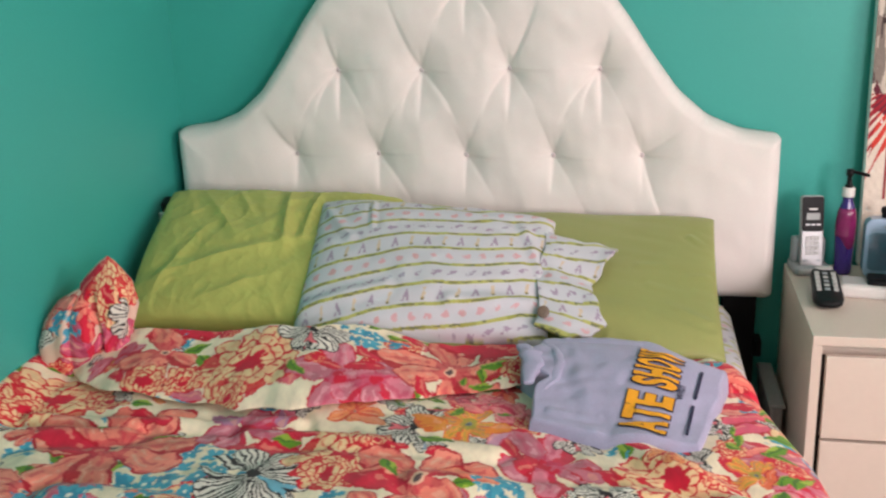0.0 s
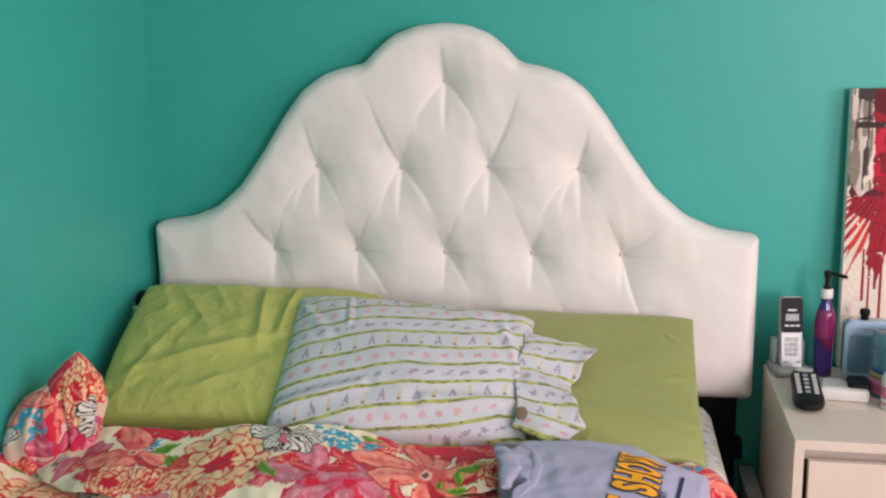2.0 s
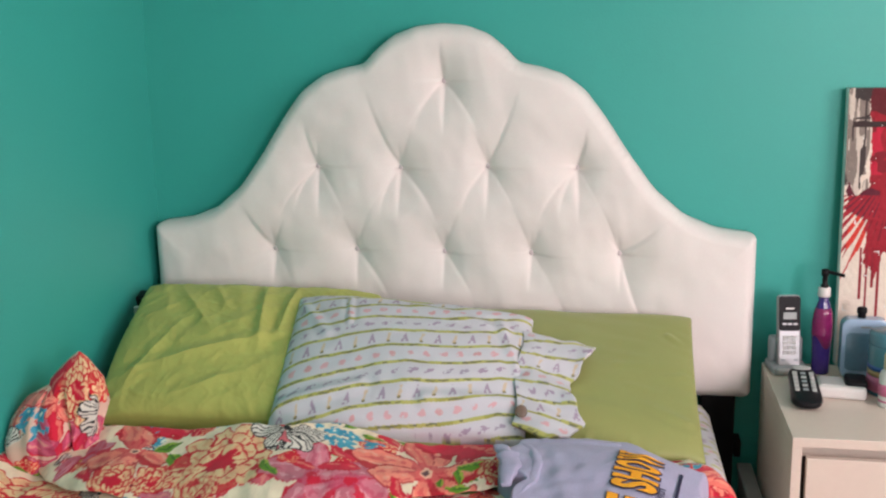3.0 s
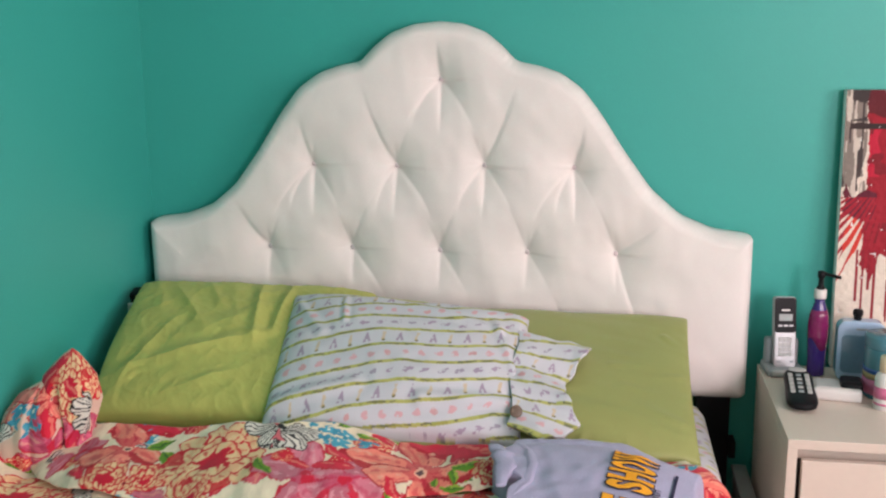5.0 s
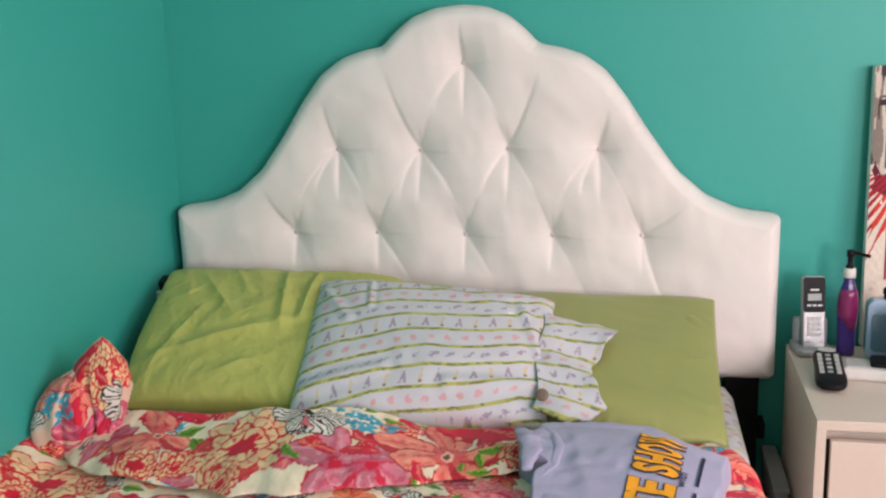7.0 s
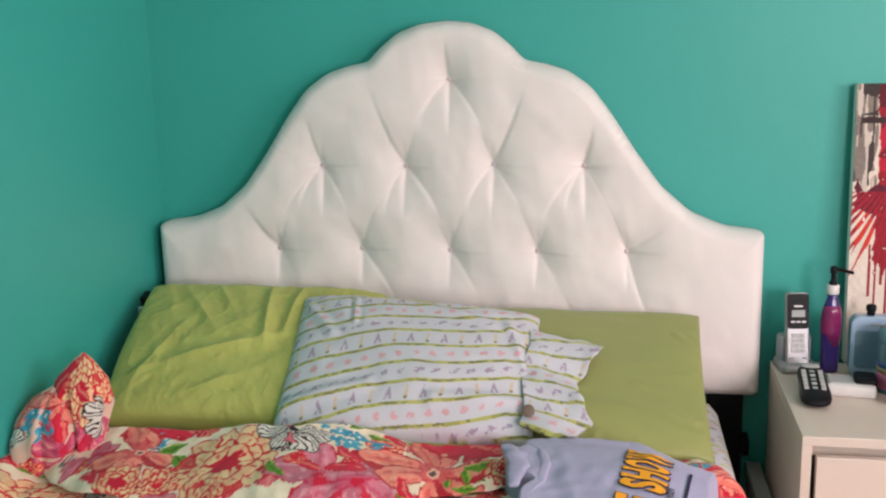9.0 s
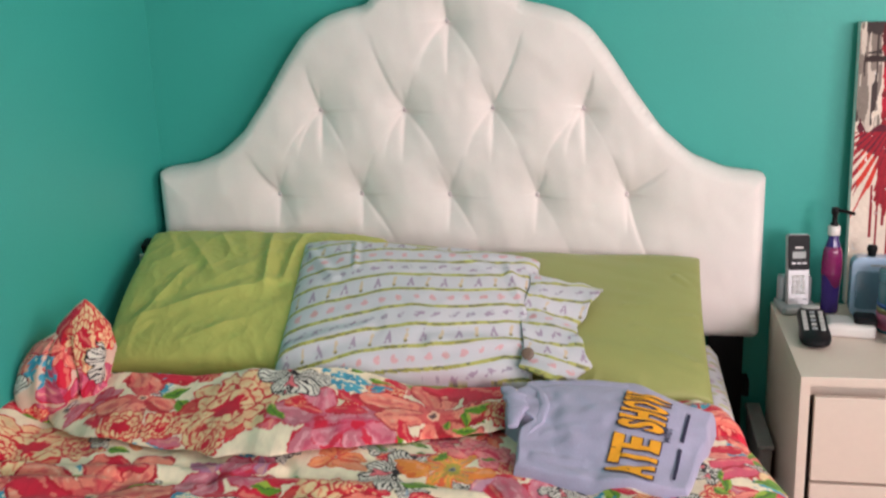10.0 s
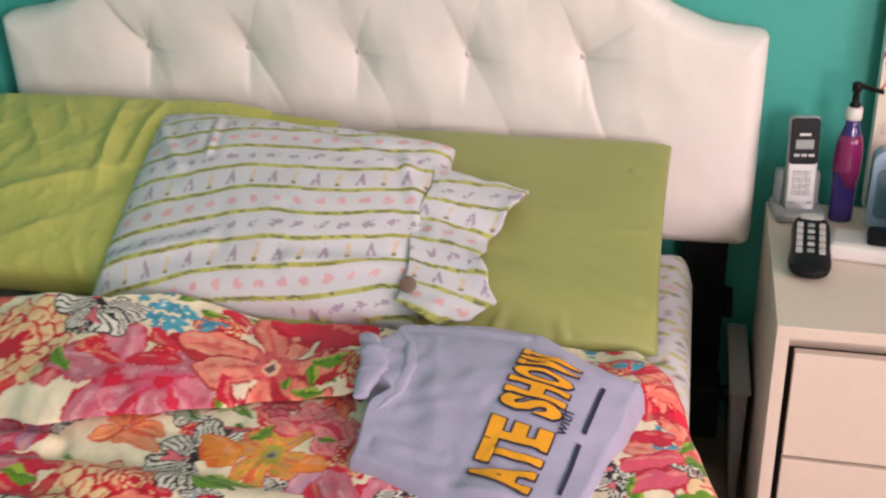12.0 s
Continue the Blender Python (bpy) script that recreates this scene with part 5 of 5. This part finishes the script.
def remote_control():
    ob = thing("remote_control", "black television remote with pale grey keys", "remote control", (1.690, -0.30, TOP), 3)
    m = pose(1.694, -0.312, TOP + 0.011, 7, 0, -5) @ Matrix.Diagonal((1.48, 1.04, 1.1, 1))
    nu, nv = 18, 60
    U, V = np.meshgrid(np.linspace(0, 2 * math.pi, nu, endpoint=False), np.linspace(0, 1, nv))
    half = 0.0235 * (np.clip(1 - np.abs(2 * V - 1) ** 5, 0, 1) ** 0.5) * (1.06 - 0.16 * V + 0.05 * np.cos(V * 6.3))
    deep = 0.0115 * (np.clip(1 - np.abs(2 * V - 1) ** 8, 0, 1) ** 0.5)
    c, s = np.cos(U), np.sin(U)
    X = half * np.sign(c) * np.abs(c) ** 0.7
    Z = 0.0125 + deep * np.sign(s) * np.abs(s) ** 0.6
    Y = -0.095 + 0.19 * V
    bm = bmesh.new()
    grid = [[bm.verts.new(m @ Vector((X[j, i], Y[j, i], Z[j, i]))) for i in range(nu)] for j in range(nv)]
    for j in range(nv - 1):
        for i in range(nu):
            bm.faces.new((grid[j][i], grid[j][(i + 1) % nu], grid[j + 1][(i + 1) % nu], grid[j + 1][i]))
    bm.faces.new(grid[0][::-1])
    bm.faces.new(grid[-1])
    bmesh.ops.remove_doubles(bm, verts=bm.verts, dist=1e-5)
    part("case", bm, BLACK_PLASTIC, ob, smooth=True)
    for r in range(5):
        y = -0.036 + 0.0205 * r
        for c_ in range(3):
            w = 0.0036 if c_ != 1 else 0.0040
            x = -0.0125 + 0.0125 * c_
            tall = 0.0078 if c_ != 1 else 0.0052
            part("key", moved(box(x - w, x + w, y - tall, y + tall, 0.0225, 0.0254, 0.0012), m), KEY_GREY if (c_ != 1 or r % 2) else GREY_PLASTIC, ob)
    part("key_pad", moved(lathe([(0.0125, 0.0225), (0.0125, 0.0255), (0.010, 0.0262)], 20, 1.1, 0.8), m @ pose(0, 0.075, 0)), KEY_GREY, ob)


def white_device():
    ob = thing("handheld_device", "small white plastic device with a black end", "device", (1.790, -0.235, TOP), -8)
    m = pose(1.783, -0.282, TOP, 0, 0, -8)
    part("shell", moved(box(-0.056, 0.052, -0.042, 0.036, 0, 0.030, 0.010, 3), m), WHITE_PLASTIC, ob, smooth=True)
    part("grey_panel", moved(box(-0.047, 0.004, -0.030, 0.030, 0.0295, 0.0315, 0.001), m), PALE_PLASTIC, ob)
    part("black_end", moved(box(0.006, 0.055, -0.026, 0.039, 0.014, 0.042, 0.010, 3), m), BLACK_PLASTIC, ob, "glossy black end", smooth=True)


def blue_flask():
    ob = thing("perfume_bottle", "ice blue flat bottle with a pale frame and black cap", "bottle", (1.872, -0.145, TOP))
    m = pose(1.858, -0.150, TOP, 0, 0, -4)
    part("frame", moved(rounded_slab(0.108, 0.150, 0.040, 0.022), m), BLUE_CLEAR, ob, "pale ice blue frame")
    part("panel", moved(rounded_slab(0.088, 0.094, 0.006, 0.012, bevel=0.002), m @ pose(0, -0.0195, 0.022)), BLUE_DEEP, ob, "glossy blue window")
    part("name_bar", moved(box(-0.012, 0.014, -0.0215, -0.0200, 0.129, 0.133), m), GREY_PLASTIC, ob)
    cap = part("cap", moved(lathe([(0.009, 0.150), (0.0095, 0.154), (0.0095, 0.160), (0.012, 0.162), (0.012, 0.172), (0.009, 0.176)], 20), m @ pose(-0.008, 0, 0)), BLACK_PLASTIC, ob, "black sprayer cap", smooth=True)


def tub():
    ob = thing("cosmetic_tub", "teal blue tub with a pink and tan label", "tub", (1.905, -0.285, TOP))
    m = pose(1.896, -0.262, TOP) @ Matrix.Diagonal((1.22, 1.22, 1.16, 1))
    part("body", moved(lathe([(0.040, 0), (0.043, 0.004), (0.043, 0.098), (0.040, 0.103)], 36), m), TEAL_TUB, ob, smooth=True)
    part("lid", moved(lathe([(0.0432, 0.103), (0.0436, 0.105), (0.0436, 0.124), (0.0425, 0.127)], 36), m), TEAL_TUB, ob, smooth=True)
    part("label", moved(lathe([(0.0436, 0.010), (0.0437, 0.040)], 36), m), PINK_LABEL, ob, "pink label", smooth=True)
    part("label_band", moved(lathe([(0.0436, 0.041), (0.0437, 0.052)], 36), m), TAN_LABEL, ob, "tan label band", smooth=True)
    part("label_band", moved(lathe([(0.0436, 0.053), (0.0437, 0.062)], 36), m), BLUE_LABEL, ob, "blue label band", smooth=True)


def small_bottle():
    ob = thing("lotion_bottle", "small clear bottle with a cream cap and pink label", "bottle", (1.874, -0.352, TOP))
    m = pose(1.870, -0.352, TOP) @ Matrix.Diagonal((1.05, 1.05, 1.22, 1))
    part("body", moved(lathe([(0.020, 0), (0.022, 0.003), (0.022, 0.058), (0.019, 0.066), (0.012, 0.071)], 28), m), WHITE_PLASTIC, ob, "pale lilac bottle", smooth=True)
    part("label", moved(lathe([(0.0223, 0.022), (0.0224, 0.044)], 28), m), PINK_LABEL, ob, "pink label", smooth=True)
    part("label_band", moved(lathe([(0.0223, 0.010), (0.0224, 0.014)], 28), m), PINK_LABEL, ob, "thin pink band", smooth=True)
    part("cap", moved(lathe([(0.0135, 0.071), (0.0145, 0.073), (0.0145, 0.098), (0.0125, 0.101)], 24), m), CREAM_CAP, ob, "cream screw cap", smooth=True)


phone()
pump_bottle()
remote_control()
white_device()
blue_flask()
tub()
small_bottle()


# ---- painting behind the nightstand ----
def painting():
    ob = thing("painting", "abstract canvas with poured red paint leaning on the wall", "painting", (2.05, -0.03, 0.552))
    w, h, nu, nv = 0.50, 0.69, 300, 400
    U, V = np.meshgrid(np.linspace(0, w, nu), np.linspace(0, h, nv))
    x, z = U.ravel(), V.ravel()
    col = np.repeat(np.array(lin(226, 214, 200))[None, :], len(x), 0)
    # a brushed grey strip down the side, streaked in black and white
    grey = (x < 0.052 + 0.006 * wave(x, z, 0.05, 1)) & (z > 0.44 + 0.05 * wave(x * 3, z, 0.04, 2))
    col[grey] = np.array(lin(132, 122, 114))
    col[grey & (wave(x, z * 0.12, 0.006, 3) > 0.10)] = np.array(lin(204, 194, 182))
    col[grey & (wave(x, z * 0.12, 0.007, 4) > 0.30)] = np.array(lin(64, 54, 54))
    col[grey & (z > 0.615) & (wave(x, z * 0.3, 0.012, 6) > -0.1) & (x > 0.014)] = np.array(lin(58, 50, 50))
    # the poured red, darker at the top
    red = (x > 0.054 + 0.006 * wave(x, z, 0.03, 7) + 0.003 * wave(x, z, 0.008, 2)) & (z > 0.25 + 0.05 * wave(x, 0 * z, 0.02, 5))
    col[red] = np.array(lin(150, 10, 34))
    col[red & (x < 0.082 + 0.008 * wave(x, z, 0.03, 4)) & (z > 0.48) & (z < 0.60)] = np.array(lin(186, 14, 52))
    col[red & (wave(x * 0.5, z, 0.014, 1) > 0.45)] = np.array(lin(124, 10, 30))
    col[red & (z > 0.625 + 0.010 * wave(x, z, 0.03, 3))] = np.array(lin(92, 12, 26))
    maroon = (x > 0.010 + 0.010 * wave(x, z, 0.02, 2)) & (x < 0.085) & (z > 0.385 + 0.02 * wave(x, z, 0.02, 6)) & (z < 0.455 + 0.03 * wave(x, z, 0.03, 3))
    col[maroon] = np.array(lin(92, 16, 40))
    # streaks thrown out from the red towards the low corner
    ang, far = np.arctan2(z - 0.50, x - 0.115), np.hypot(z - 0.50, x - 0.115)
    streak = np.sin(70 * ang + 1.5 * wave(x, z, 0.05, 1)) + 0.5 * wave(ang, 0 * ang, 0.03, 5)
    thrown = (z < 0.43) & (far < 0.235 + 0.05 * wave(ang, 0 * ang, 0.025, 6)) & (streak > -0.75 + 5.2 * np.clip(far - 0.09, 0, 1)) & (x < 0.10)
    col[thrown] = np.array(lin(156, 16, 40))
    hot = thrown & (np.hypot((x - 0.034) / 0.022, (z - 0.325) / 0.055) < 1 + 0.3 * wave(x, z, 0.02, 2))
    col[hot] = np.array(lin(206, 52, 38))
    thin = (z < 0.30) & (far < 0.36) & (np.abs(ang + 1.97 + 0.02 * wave(x, z, 0.05, 3)) < 0.008)
    col[thin] = np.array(lin(190, 70, 66))
    for x0, low in ((0.046, 0.17), (0.060, 0.13), (0.074, 0.20), (0.088, 0.08), (0.120, 0.12)):
        col[(np.abs(x - x0 - 0.002 * wave(x, z, 0.06, 4)) < 0.0030) & (z > low) & (z < 0.30)] = np.array(lin(142, 14, 36))
    line = (np.abs(z - 0.603) < 0.005 + 0.003 * wave(x, z, 0.03, 4)) & (x < 0.12) & (x > 0.012)
    col[line] = np.array(lin(50, 34, 34))
    m = pose(1.813, -0.052, 0.553, -2.6)
    front = np.stack([x, 0 * x - 0.0185 - 0.0008 * wave(x, z, 0.01, 5), z], -1)
    pts = np.array([list(m @ Vector(p)) for p in front.tolist()])
    part("stretcher", moved(box(0, w, -0.0178, 0.014, 0, h, 0.002), m), WHITE_PAINT, ob, "white canvas edge")
    mesh_from("canvas", pts, quads(nu, nv), CANVAS, ob, col)


painting()


# ---- between bed and nightstand ----
def storage_box():
    ob = thing("plastic_bin", "dull grey plastic bin on the floor by the nightstand", "bin", (1.602, -0.21, 0))
    bm = box(1.588, 1.620, -0.31, -0.05, 0.0, 0.262, 0.008)
    for v in bm.verts:
        v.co.x += 0.012 * (1 - v.co.z / 0.262) * (1 if v.co.x < 1.6 else -0.4)
    part("body", bm, BIN_GREY, ob)
    part("rim", box(1.585, 1.624, -0.314, -0.046, 0.258, 0.270, 0.005), BIN_GREY, ob)


storage_box()
